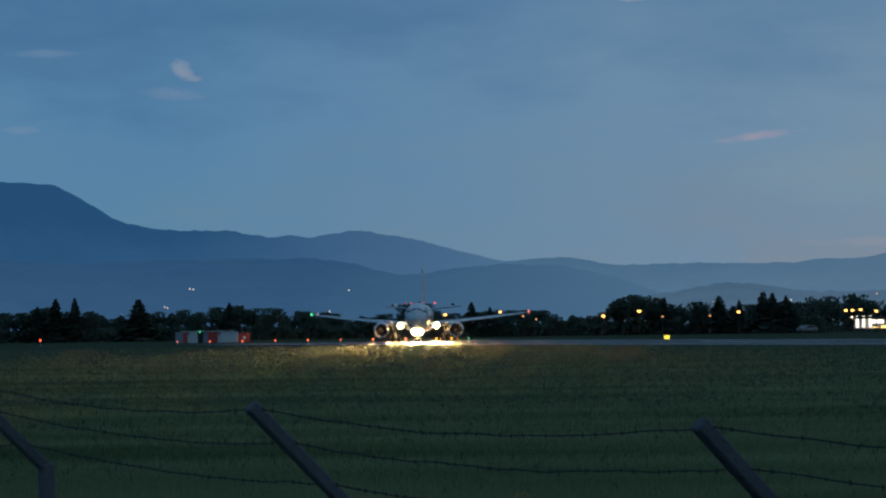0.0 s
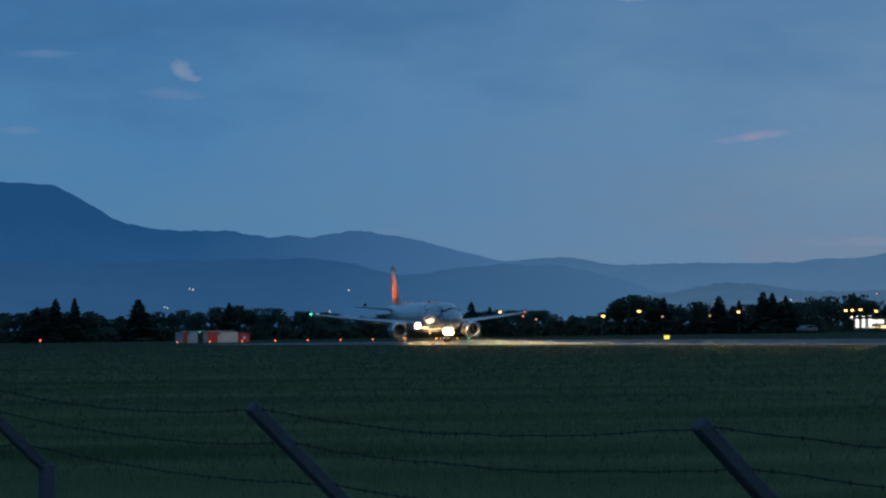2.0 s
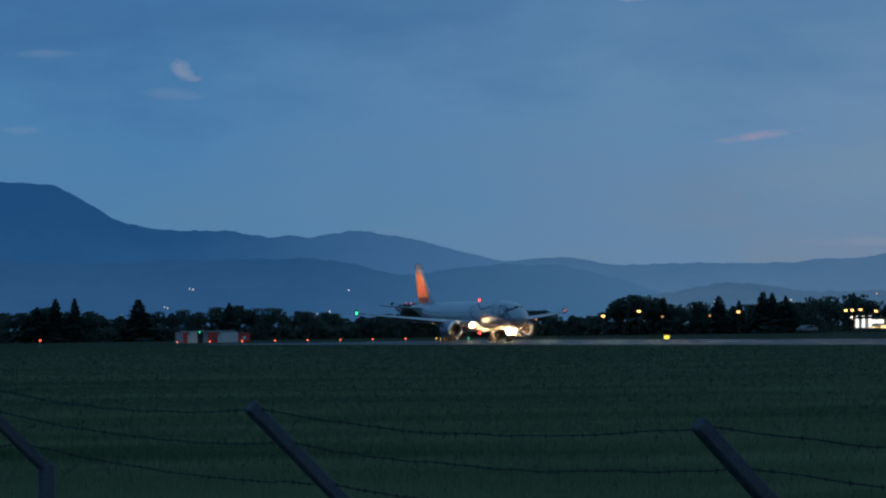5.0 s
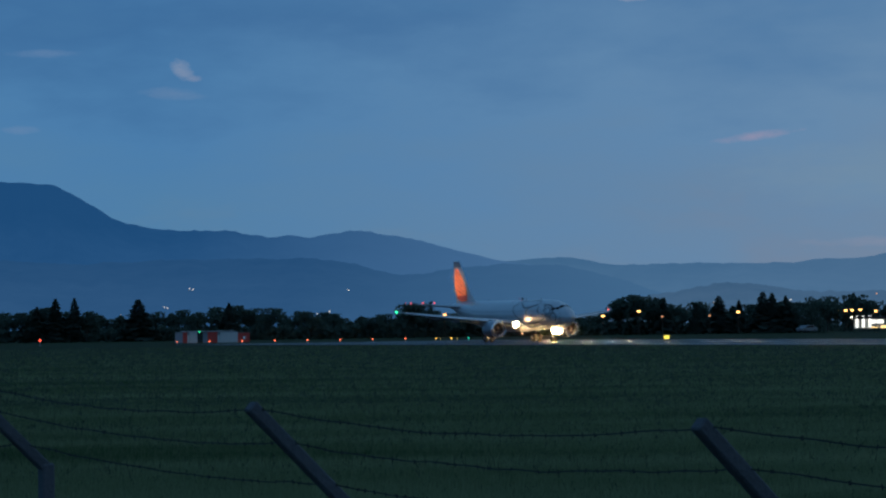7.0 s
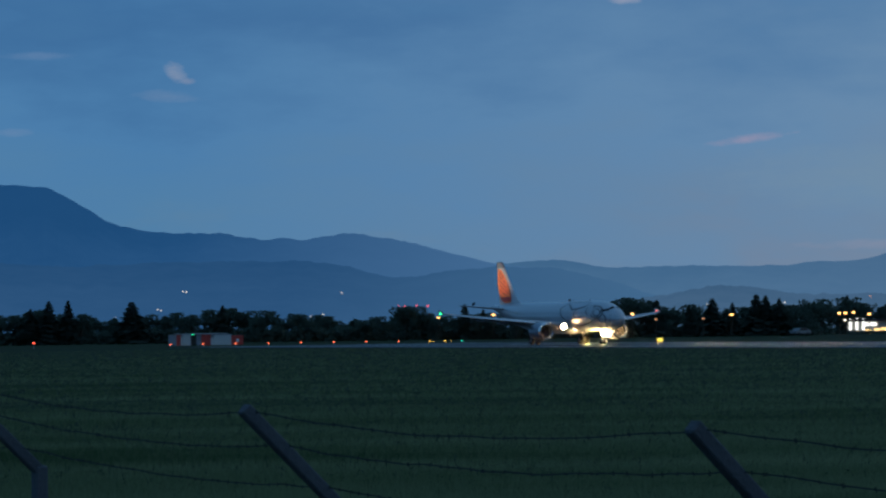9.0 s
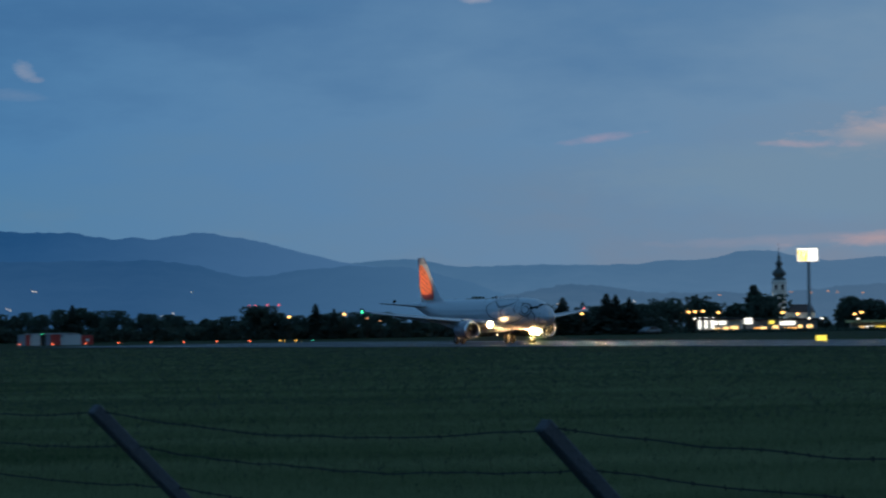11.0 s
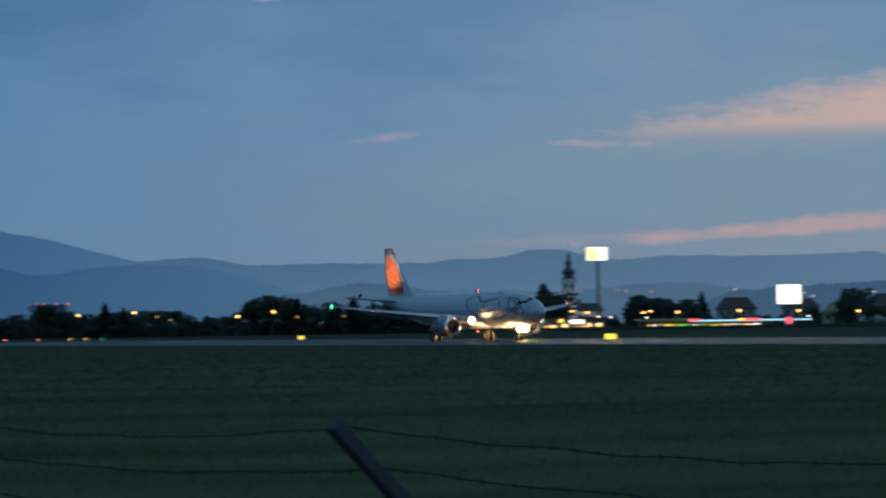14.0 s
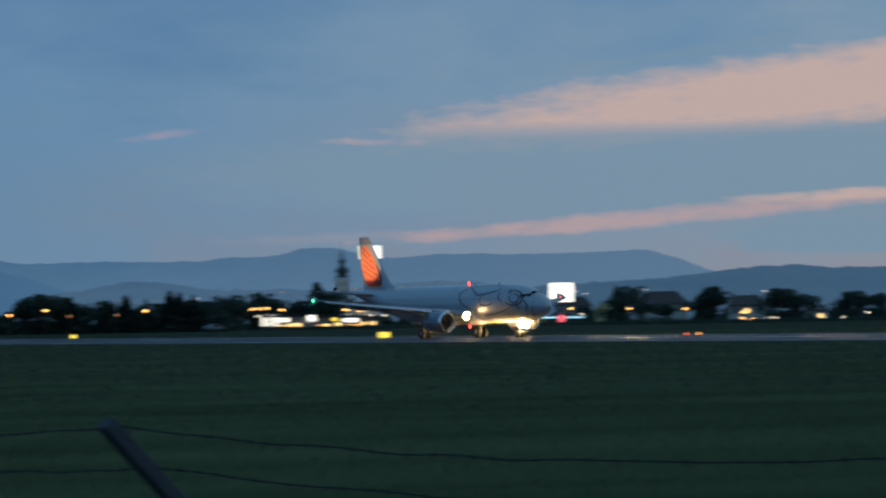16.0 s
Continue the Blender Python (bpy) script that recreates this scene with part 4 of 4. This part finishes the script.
    for pw, m, lab, top in ((1.3, M_BLUEGREY, "blue-grey panel", -0.25), (0.75, M_RED, "red panel", 0), (0.35, M_HUT, "white panel", -0.5), (1.35, M_HUT, "white panel", 0), (0.95, M_DARK, "open dark doorway", 0), (0.75, M_BLUEGREY, "blue-grey panel", 0),
                            (1.7, M_RED, "red panel", 0), (0.45, M_HUT, "white panel", -0.6), (3.0, M_HUT, "white panel", -0.1)):
        part("panel", boxed((pw - 0.05, 0.06, h - 0.1 + top), (x + pw / 2, 0.06, (h - 0.1 + top) / 2), bevel=0.015), m, t, lab)
        x += pw
    part("lamp", ball(bmesh.new(), 0.15, (-1.2, 0, h - 0.1), 8), G_GREEN, t, "small green lamp")
    part("mast", rod(bmesh.new(), (-0.6, 1, h), (-0.6, 1, h + 1.2), 0.03), M_STEEL, t)
    s = empty("equipment_cabinet", seat(-3.5, d), "red and white cabinet beside the hut", "cabinet")
    part("body", boxed((2.0, 1.2, 1.6), (0, 0.6, 0.8), bevel=0.03), M_RED, s, "red cabinet")
    part("panel", boxed((0.4, 0.05, 0.5), (0.1, -0.03, 0.8)), M_WHITE, s, "white plate")


build_hut()


# ---- lamps of the town ----
def street_lamp(b, el, mat, d=760, r=0.28, label="sodium street lamp glowing orange", hood=True):
    x, y = polar(b, d)
    z0 = land(x, y)
    tall = max(0.6, high(el, d) - z0)
    t = empty("street_lamp", seat(b, d), label, "street lamp", "town lamps")
    part("pole", rod(bmesh.new(), (0, 0.8, 0), (0, 0.8, tall + 0.15), 0.09, 0.05, 8), M_BARK, t, "dark pole")
    part("arm", rod(bmesh.new(), (0, 0.8, tall + 0.12), (0, 0, tall + 0.2), 0.045, 0.04, 6), M_STEEL, t)
    head = part("head", boxed((0.4, 0.75, 0.12), (0, 0, tall + 0.2), bevel=0.04), M_STEEL, t, "grey lamp head")
    part("lens", ball(bmesh.new(), r, (0, -0.05, tall), 10, (1.15, 1, 0.85)), mat, head, "glowing lamp glass")


G_DIM = glow("dim orange lamp", (1.0, 0.45, 0.2), 0.9)
G_FAR = glow("far white lamp", (1.0, 0.88, 0.72), 1.1)
for b, e in ((2.82, 0.092), (3.45, 0.166), (5.19, 0.132), (6.92, 0.141), (7.06, 0.132), (7.17, 0.135), (7.31, 0.143), (7.58, 0.112), (0.04, 0.15), (1.01, 0.185), (8.7, 0.096), (8.96, 0.07), (9.95, 0.055), (10.07, 0.08),
             (10.55, 0.055), (11.63, 0.07), (12.66, 0.05), (13.7, 0.032), (14.67, 0.016), (15.69, -0.061), (15.66, -0.167), (15.85, -0.246)):
    street_lamp(b, e, G_ORANGE, d=636 if b < 6.5 else 690, r=0.3 if b < 2 else 0.32)
for b, e in ((3.86, 0.064), (4.69, 0.067), (1.41, 0.107), (1.64, 0.05)):
    street_lamp(b, e, G_DIM, d=636, r=0.2, label="dim orange street lamp among the trees")
for b, e in ((7.16, 0.008), (9.16, -0.008), (9.38, -0.016), (10.01, -0.034), (12.84, -0.047), (16.08, -0.214), (16.23, -0.165), (17.09, -0.21), (17.42, -0.212), (17.84, -0.1)):
    street_lamp(b, e, G_WHITE, d=690, r=0.24, label="white yard lamp near the shops")


def far_lamp(b, e, d, mat, r, label="small far-off lamp on the hillside"):
    d, prof, deep = RIDGES[d]
    top = high(float(np.interp(b, [p[0] for p in prof], [p[1] for p in prof])), d)
    k = 1.0
    while k > 0 and -8 + (top + 8) * (1 - k) ** 1.15 < high(e, d - deep * k) - 2:
        k -= 0.005
    d -= deep * k
    x, y = polar(b, d)
    z = high(e, d)
    t = empty("hill_lamp", pose(x, y, z, 0, 0, -b), label, "lamp", "lamps on the hills")
    part("glass", ball(bmesh.new(), r, (0, 0, 0), 8), mat, t, "glowing glass")
    part("pole", rod(bmesh.new(), (0, r, -14), (0, r, 0), 0.12, 0.1, 6), M_STEEL, t)


for b, e in ((-4.44, 0.66), (-4.38, 0.65), (-1.65, 0.602), (-4.88, 0.349), (-4.83, 0.33), (-5.64, 0.207), (-2.2, 0.195), (-1.99, 0.232), (3.78, 0.266), (4.77, 0.307), (6.11, 0.331), (6.51, 0.279)):
    far_lamp(b, e, "backdrop_foothill" if b < 2.5 else "backdrop_hill_west", G_FAR, 0.65)
for b, e in ((11.56, 0.437), (12.92, 0.306), (13.8, 0.364), (13.98, 0.361), (16.06, 0.301), (9.2, 0.43), (9.5, 0.46), (9.65, 0.44), (7.6, 0.42), (8.85, 0.45), (10.1, 0.42), (12.75, 0.36)):
    far_lamp(b, e, "backdrop_hill_west" if b < 11 else "backdrop_hill_near", G_DIM if b < 11 else G_FAR, 0.65)


def mast(b, e, d=900):
    x, y = polar(b, d)
    z0, z1 = land(x, y), high(e, d)
    t = empty("mast", pose(x, y, z0, 0, 0, -b), "slim steel mast with a red obstruction lamp", "mast", "red-lit masts")
    part("pole", rod(bmesh.new(), (0, 0, 0), (0, 0, z1 - z0), 0.16, 0.07, 8), M_STEEL, t)
    part("lamp", ball(bmesh.new(), 0.26, (0, 0, z1 - z0), 8), G_PINKRED, t, "glowing red lamp")


for b, e in ((-0.66, 0.35), (-0.55, 0.35), (-0.34, 0.357), (-0.14, 0.354), (-0.1, 0.19)):
    mast(b, e)


# ---- church ----
def build_church():
    d = 1500
    t = empty("church", seat(8.65, d), "pale church with a dark baroque onion spire", "church")
    z = lambda e: high(e, d) + 3.0
    w = 6.4
    top = z(0.66)
    part("tower", boxed((w, w, top), (0, 0, top / 2), bevel=0.15), M_CHURCH, t, "pale rendered tower")
    for e in (0.62, 0.46, 0.27):
        part("cornice", boxed((w + 0.7, w + 0.7, 0.5), (0, 0, z(e)), bevel=0.12), M_WALL, t)
    for e in (0.54, 0.36):
        for s in (-1.5, 1.5):
            win = part("window", boxed((1.1, 0.3, 2.4), (s, -w / 2 - 0.05, z(e)), bevel=0.1), M_GLASS, t, "dark louvred opening")
            part("sill", boxed((1.4, 0.4, 0.2), (s, -w / 2 - 0.1, z(e) - 1.3)), M_WALL, win)
    h = z(1.235) - top
    prof = [(3.4, 0), (3.3, 0.03), (2.2, 0.07), (2.0, 0.11), (2.9, 0.16), (3.2, 0.21), (2.7, 0.27), (1.6, 0.33), (1.15, 0.37), (1.1, 0.44), (1.5, 0.47), (1.6, 0.51), (1.2, 0.56), (0.7, 0.6), (0.55, 0.64), (0.75, 0.67), (0.6, 0.72), (0.28, 0.78), (0.12, 0.9), (0.08, 1.0)]
    part("spire", lathe([(r, top + k * h) for r, k in prof], 16), M_COPPER, t, "dark copper onion spire", smooth=True)
    cross = part("cross", boxed((0.12, 0.12, 2.2), (0, 0, top + h + 0.8)), M_COPPER, t)
    part("crossbar", boxed((1.1, 0.12, 0.12), (0, 0, top + h + 1.2)), M_COPPER, cross)
    x0, x1, rt = d * math.tan(radians(0.16)), d * math.tan(radians(0.58)), z(0.235)
    eave = z(0.09)
    part("nave", boxed((x1 - x0 + 2, 9, eave), ((x0 + x1) / 2, 5, eave / 2), bevel=0.1), M_WALL, t, "pale nave wall")
    part("nave_roof", loft([[(x0 - 1, 0, eave), (x0 - 1, 10, eave), (x0 + 0.5, 5, rt)], [(x1 + 1, 0, eave), (x1 + 1, 10, eave), (x1 - 1, 5, rt)]]), M_ROOF, t, "steep dark nave roof")


build_church()
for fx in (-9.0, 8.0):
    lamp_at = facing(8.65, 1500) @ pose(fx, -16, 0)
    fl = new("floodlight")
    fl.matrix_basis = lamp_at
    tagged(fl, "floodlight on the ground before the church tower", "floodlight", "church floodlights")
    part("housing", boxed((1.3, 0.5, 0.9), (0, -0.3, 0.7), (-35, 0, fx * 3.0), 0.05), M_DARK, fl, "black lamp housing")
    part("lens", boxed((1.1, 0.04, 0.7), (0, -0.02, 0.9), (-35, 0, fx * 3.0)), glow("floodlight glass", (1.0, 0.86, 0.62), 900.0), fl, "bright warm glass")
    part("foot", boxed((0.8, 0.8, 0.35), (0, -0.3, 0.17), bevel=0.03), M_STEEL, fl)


# ---- pole sign, billboard ----
def build_pole_sign():
    d = 1000
    t = empty("pole_sign", seat(9.15, d), "tall lit pole sign, white with a yellow shape", "sign")
    z = lambda e: high(e, d) + 3.0
    w = d * math.tan(radians(0.37))
    part("pole", rod(bmesh.new(), (0.3, 0.4, 0), (0.3, 0.4, z(1.0)), 0.55, 0.42, 14), M_STEEL, t, "grey steel pole")
    h = z(1.22) - z(0.975)
    part("cabinet", boxed((w, 0.9, h), (0, 0.2, z(0.975) + h / 2), bevel=0.1), M_STEEL, t, "sign cabinet")
    part("white_panel", boxed((w * 0.97, 0.06, h * 0.94), (0, -0.29, z(0.975) + h / 2), bevel=0.02), G_PANEL, t, "glowing white panel")
    for x, k in ((-0.40, 0.55), (-0.27, 0.9), (-0.14, 0.9), (-0.02, 0.55)):
        part("yellow_shape", boxed((w * 0.09, 0.05, h * 0.8), (w * x, -0.35, z(0.975) + h * 0.47), (0, (x + 0.2) * 30, 0), 0.02), G_YELLOW, t, "plain yellow shape")


def build_billboard():
    d = 650
    t = empty("billboard", seat(12.5, d), "bright white backlit billboard on a post", "billboard")
    z = lambda e: high(e, d)
    w, h = d * math.tan(radians(0.415)), z(0.505) - z(0.17)
    part("frame", boxed((w + 0.2, 0.35, h + 0.2), (0, 0.2, z(0.17) + h / 2), bevel=0.04), M_STEEL, t, "grey frame")
    part("panel", boxed((w, 0.05, h), (0, 0.0, z(0.17) + h / 2), bevel=0.02), G_PANEL, t, "glowing white panel")
    for x in (-0.8, 0.8):
        part("post", rod(bmesh.new(), (x, 0.3, 0), (x, 0.3, z(0.17)), 0.14, 0.14, 10), M_STEEL, t, "steel post")


build_pole_sign()
build_billboard()


# ---- shops and filling station ----
def slab(name, parent, mid, d, b0, b1, e0, e1, y, deep, mat, label="", bevel=0.03):
    """A box part between two bearings and two elevations, in the space of its building."""
    x0, x1 = d * math.tan(radians(b0 - mid)), d * math.tan(radians(b1 - mid))
    z0, z1 = high(e0, d) + 3.0, high(e1, d) + 3.0
    return part(name, boxed((x1 - x0, deep, z1 - z0), ((x0 + x1) / 2, y, (z0 + z1) / 2), bevel=bevel), mat, parent, label)


def build_restaurant():
    d, mid = 860, 8.2
    t = empty("restaurant", seat(mid, d), "low roadside restaurant with bright signs and windows", "restaurant")
    slab("wall", t, mid, d, 7.2, 8.0, -0.36, -0.02, 6, 10, M_WALL, "pale wall")
    slab("wall", t, mid, d, 8.05, 9.3, -0.36, -0.04, 8, 10, M_STEEL, "grey wall")
    slab("roof", t, mid, d, 7.15, 8.02, -0.02, 0.02, 5.5, 12, M_ROOF, "dark flat roof")
    slab("roof", t, mid, d, 8.03, 9.35, -0.04, -0.01, 7.5, 12, M_ROOF, "dark flat roof")
    for b in (7.25, 7.36, 7.475):
        slab("light_pillar", t, mid, d, b - 0.022, b + 0.022, -0.17, 0.03, 0.8, 0.5, G_PANEL, "tall glowing white pillar")
    slab("light_band", t, mid, d, 7.47, 7.71, -0.1, -0.04, 0.9, 0.3, G_PANEL, "long glowing white sign")
    for b0, b1, e0, e1 in ((7.5, 7.62, -0.24, -0.16), (7.66, 7.76, -0.22, -0.14), (7.78, 7.92, -0.2, -0.13), (8.3, 8.42, -0.22, -0.15), (8.52, 8.62, -0.22, -0.13), (7.3, 7.42, -0.25, -0.19), (8.95, 9.04, -0.18, -0.12), (9.12, 9.22, -0.18, -0.12)):
        slab("window", t, mid, d, b0, b1, e0, e1, 0.95 if b0 < 8 else 2.95, 0.12, G_WARM, "warm lit shop window")
    # Glowing strips stand in for shop walls lit by lamps and small warm lights.
    for b0, b1, e0, e1 in ((7.3, 7.48, -0.285, -0.25), (7.5, 7.72, -0.29, -0.245), (7.7, 7.77, -0.25, -0.2), (7.8, 8.02, -0.26, -0.21), (8.2, 8.3, -0.21, -0.16), (8.33, 8.41, -0.275, -0.23), (8.43, 8.51, -0.28, -0.23), (8.6, 8.69, -0.27, -0.22), (8.72, 8.95, -0.2, -0.165), (9.05, 9.28, -0.245, -0.2)):
        slab("lit_wall_strip", t, mid, d, b0, b1, e0, e1, 0.9 if b0 < 8 else 2.9, 0.14, G_GOLD, "golden glowing strip standing for the lamp-lit shop front")
    s = slab("tilted_sign", t, mid, d, 8.03, 8.17, -0.1, 0.01, 0.6, 0.4, G_PANEL, "bright white sign")
    slab("yellow_sign", t, mid, d, 8.46, 8.55, -0.1, -0.04, 2.2, 0.3, G_YELLOW, "lit yellow sign")
    slab("oval_sign", t, mid, d, 8.65, 8.92, -0.125, -0.055, 2.6, 0.3, G_PANEL, "long white rounded sign", 0.25)


def build_station():
    d, mid = 900, 11.3
    t = empty("filling_station", seat(mid, d), "filling station with a lit canopy and shop", "filling station")
    slab("shop_wall", t, mid, d, 9.85, 12.2, -0.36, -0.1, 12, 8, M_WALL, "pale shop wall")
    slab("canopy", t, mid, d, 9.8, 10.74, -0.1, -0.06, 3, 10, M_OCHRE, "ochre canopy edge")
    slab("canopy", t, mid, d, 10.74, 12.9, -0.128, -0.075, 3, 10, M_STEEL, "grey canopy")
    slab("light_strip", t, mid, d, 10.76, 12.89, -0.115, -0.092, -2.08, 0.12, G_BLUE, "blue-white glowing canopy strip")
    for b0, b1, m, lab in ((10.74, 10.93, G_PINKRED, "red lit canopy panel"), (11.6, 11.72, G_YELLOW, "yellow lit canopy panel"), (11.72, 11.98, G_PINKRED, "red lit canopy panel")):
        slab("canopy_panel", t, mid, d, b0, b1, -0.11, -0.066, -2.2, 0.14, m, lab)
    disc = part("round_sign", lathe([(0.05, -0.1), (1.0, -0.1), (1.05, 0), (1.0, 0.1), (0.05, 0.1)], 20), G_PINKRED, t, "round red lit sign")
    disc.matrix_basis = pose(d * math.tan(radians(12.49 - mid)), -2.4, high(-0.12, d) + 3.0, 90, 0, 0)
    for b in (10.2, 10.9, 11.6, 12.3, 12.8):
        x = d * math.tan(radians(b - mid))
        part("column", rod(bmesh.new(), (x, 1, 0), (x, 1, high(-0.1, d) + 3.0), 0.18, 0.18, 10), M_STEEL, t, "grey column")
    rngs = random.Random(9)
    b = 10.02
    for w, m, lab in ((0.1, G_WARM, "warm lit window"), (0.16, G_PANEL, "white lit window"), (0.22, G_YELLOW, "yellow lit panel"), (0.24, G_LIME, "green lit panel"), (0.12, G_PANEL, "white lit window"), (0.14, G_LIME, "green lit panel"),
                      (0.22, G_YELLOW, "yellow lit panel"), (0.12, G_WARM, "warm lit window"), (0.18, G_PANEL, "white lit window"), (0.16, G_WARM, "warm lit window"), (0.14, G_PANEL, "white lit window")):
        slab("window", t, mid, d, b, b + w - 0.02, -0.2 - rngs.uniform(0, 0.015), -0.165 - rngs.uniform(0, 0.012), 7.9, 0.14, m, lab)
        b += w + rngs.uniform(0.0, 0.04)


build_restaurant()
build_station()


# ---- houses ----
def house(b0, b1, top, eave, d, wall_mat, label, lit=(), gable=False):
    mid = (b0 + b1) / 2
    w = d * math.tan(radians(b1 - b0))
    x, y = polar(mid, d)
    z0 = land(x, y)
    t = empty("house", seat(mid, d), label, "house", "houses beyond the airfield")
    he, ht, dp = high(eave, d) - z0, high(top, d) - z0, 9.0
    part("wall", boxed((w * 0.94, dp * 0.92, he), (0, dp / 2, he / 2), bevel=0.05), wall_mat, t, "rendered wall")
    if gable:
        rings = [[(-w / 2, y1, he - 0.1), (w / 2, y1, he - 0.1), (0, y1, ht)] for y1 in (-0.3, dp + 0.3)]
        roof = part("roof", loft(rings), M_ROOF, t, "dark tiled gable roof")
        part("gable_wall", loft([[(-w * 0.46, y1, he - 0.1), (w * 0.46, y1, he - 0.1), (0, y1, ht - 0.35)] for y1 in (-0.36, -0.32)]), wall_mat, t)
    else:
        k = min(0.3, 3.5 / w)
        lo = [(-w / 2, -0.4, he), (w / 2, -0.4, he), (w / 2, dp + 0.4, he), (-w / 2, dp + 0.4, he)]
        hi = [(-w * k, dp / 2 - 0.1, ht), (w * k, dp / 2 - 0.1, ht), (w * k, dp / 2 + 0.1, ht), (-w * k, dp / 2 + 0.1, ht)]
        roof = part("roof", loft([[(a, c, e - 0.2) for a, c, e in lo], lo, hi]), M_ROOF, t, "dark hipped roof")
    part("chimney", boxed((0.6, 0.6, 1.6), (w * 0.2, dp / 2 + 1.0, ht - 0.3), bevel=0.03), M_WALL, roof)
    n = max(2, int(w / 2.6))
    for fl in range(2 if he > 5 else 1):
        for i in range(n):
            zx = -w * 0.42 + w * 0.84 * (i + 0.5) / n
            zz = he - 1.4 - 2.7 * fl
            on = (fl, i) in lit
            win = part("window", boxed((1.0, 0.08, 1.2), (zx, dp * 0.04 - 0.02, zz), bevel=0.02), G_WARM if on else M_GLASS, t, "lit window" if on else "dark window")
            part("sill", boxed((1.2, 0.2, 0.08), (zx, dp * 0.04 - 0.06, zz - 0.64)), M_WALL, win)


house(13.07, 13.43, 0.19, 0.04, 730, M_OCHRE, "small ochre gabled house behind trees", gable=True)
house(13.77, 14.76, 0.33, 0.105, 800, M_WALL, "wide pale house with a dark hipped roof", lit=((0, 1),))
house(15.4, 16.1, 0.235, 0.06, 800, M_WALL, "pale house with a dark roof and one lit room", lit=((0, 1), (1, 1)))
house(16.72, 17.15, 0.02, -0.05, 760, M_WHITE, "low white flat-roofed workshop", lit=((0, 1),))
house(11.2, 11.95, 0.30, 0.1, 1000, M_WALL, "large dark-roofed house behind the filling station")
house(12.35, 13.05, 0.26, 0.1, 1000, M_WALL, "dark-roofed house behind the billboard")
house(17.2, 17.9, 0.06, -0.06, 900, M_STEEL, "long grey shed behind a yard")
house(9.9, 10.6, 0.29, 0.12, 1050, M_WALL, "dark-roofed house among trees")


def car(b, d, mat, label, lamps=False, turn=0.0, long=4.4, tall=1.45):
    t = empty("car", facing(b, d, turn=turn), label, "car", "parked cars")
    prof = [(-0.5, 0.28), (-0.5, 0.55), (-0.47, 0.62), (-0.3, 0.66), (-0.17, 0.97), (0.22, 1.0), (0.38, 0.72), (0.48, 0.66), (0.5, 0.5), (0.5, 0.26)]
    part("body", loft([[(x * long, y * k, z * tall) for x, z in prof] for y, k in ((-0.86, 1), (-0.84, 1), (0.84, 1), (0.86, 1))]), mat, t, "painted body")
    part("window", loft([[(x * long, y, z * tall) for x, z in ((-0.27, 0.68), (-0.16, 0.93), (0.2, 0.95), (0.33, 0.7))] for y in (-0.875, 0.875)]), M_GLASS, t, "dark side glass")
    for x in (-0.31, 0.31):
        for y in (-0.8, 0.8):
            w = part("wheel", lathe([(0.1, -0.1), (0.3, -0.1), (0.32, 0), (0.3, 0.1), (0.1, 0.1)], 14), M_DARK, t, "black wheel")
            w.matrix_basis = pose(x * long, y, 0.32, 90, 0, 0)
    for y in (-0.6, 0.6):
        part("headlight", ball(bmesh.new(), 0.13, (0.49 * long, y, 0.6 * tall), 8), G_WHITE if lamps else M_WHITE, t, "headlight")


car(6.38, 641, M_STEEL, "grey car parked before the trees", turn=48)
car(8.22, 800, M_STEEL, "grey car with its lights on by the restaurant", True, turn=-80)
car(8.36, 805, M_DARK, "dark car with its lights on by the restaurant", True, turn=-95)
car(8.5, 800, M_RED, "red car with its lights on by the restaurant", True, turn=-85)
car(17.68, 760, M_WHITE, "white car parked beside the shed", turn=10)
car(7.62, 800, M_STEEL, "grey car parked by the restaurant", turn=20)
car(17.1, 745, M_STEEL, "grey car with its lights on in a yard", True, turn=-80)


# ---- what moves ----
def motions():
    turn_on = [(0.0, -3.6, 508.0, 178.6), (0.5, -4.0, 504.8, 183.2), (1.0, -3.9, 501.4, 188.2), (1.5, -3.52, 498.0, 192.65), (2.0, -2.9, 494.9, 196.3), (2.5, -2.08, 492.0, 199.3),
               (3.0, -1.09, 489.1, 201.65), (3.5, 0.04, 486.3, 203.4), (4.0, 1.29, 483.3, 204.7)]
    rows = [(t, pose(x, y, 0, 0, 0, r)) for t, x, y, r in turn_on]
    roll = [(6.5, 8.34), (7.0, 9.9), (7.5, 11.51), (8.0, 13.2), (8.5, 14.98), (9.0, 16.95), (9.5, 18.96), (12.0, 31.98), (12.5, 35.12), (13.0, 38.71), (13.5, 42.58), (14.0, 46.88), (14.5, 51.3),
            (15.0, 56.23), (15.5, 61.3), (16.0, 66.88)]
    rows += [(t, pose(x, 480.3 - 1.832 * x, 0, 0, 0, 207.93 - 0.1874 * t if t > 7.2 else 206.1 + 0.25 * (t - 6.5))) for t, x in roll]
    walk(AIRLINER, rows)
    # The beacon windows look at the eye at 13.8 and 16.0 s; one turn takes 1.1 s.
    for shield, way, zero in zip(BEACONS, (1, -1), (143.0, 37.0)):
        steps = []
        for i in range(81):
            t = 0.2 * i
            steps.append((t, pose(0, 0, 0, 0, 0, zero + way * (t - 16.0) / 1.1 * 360)))
        walk(shield, steps)


motions()
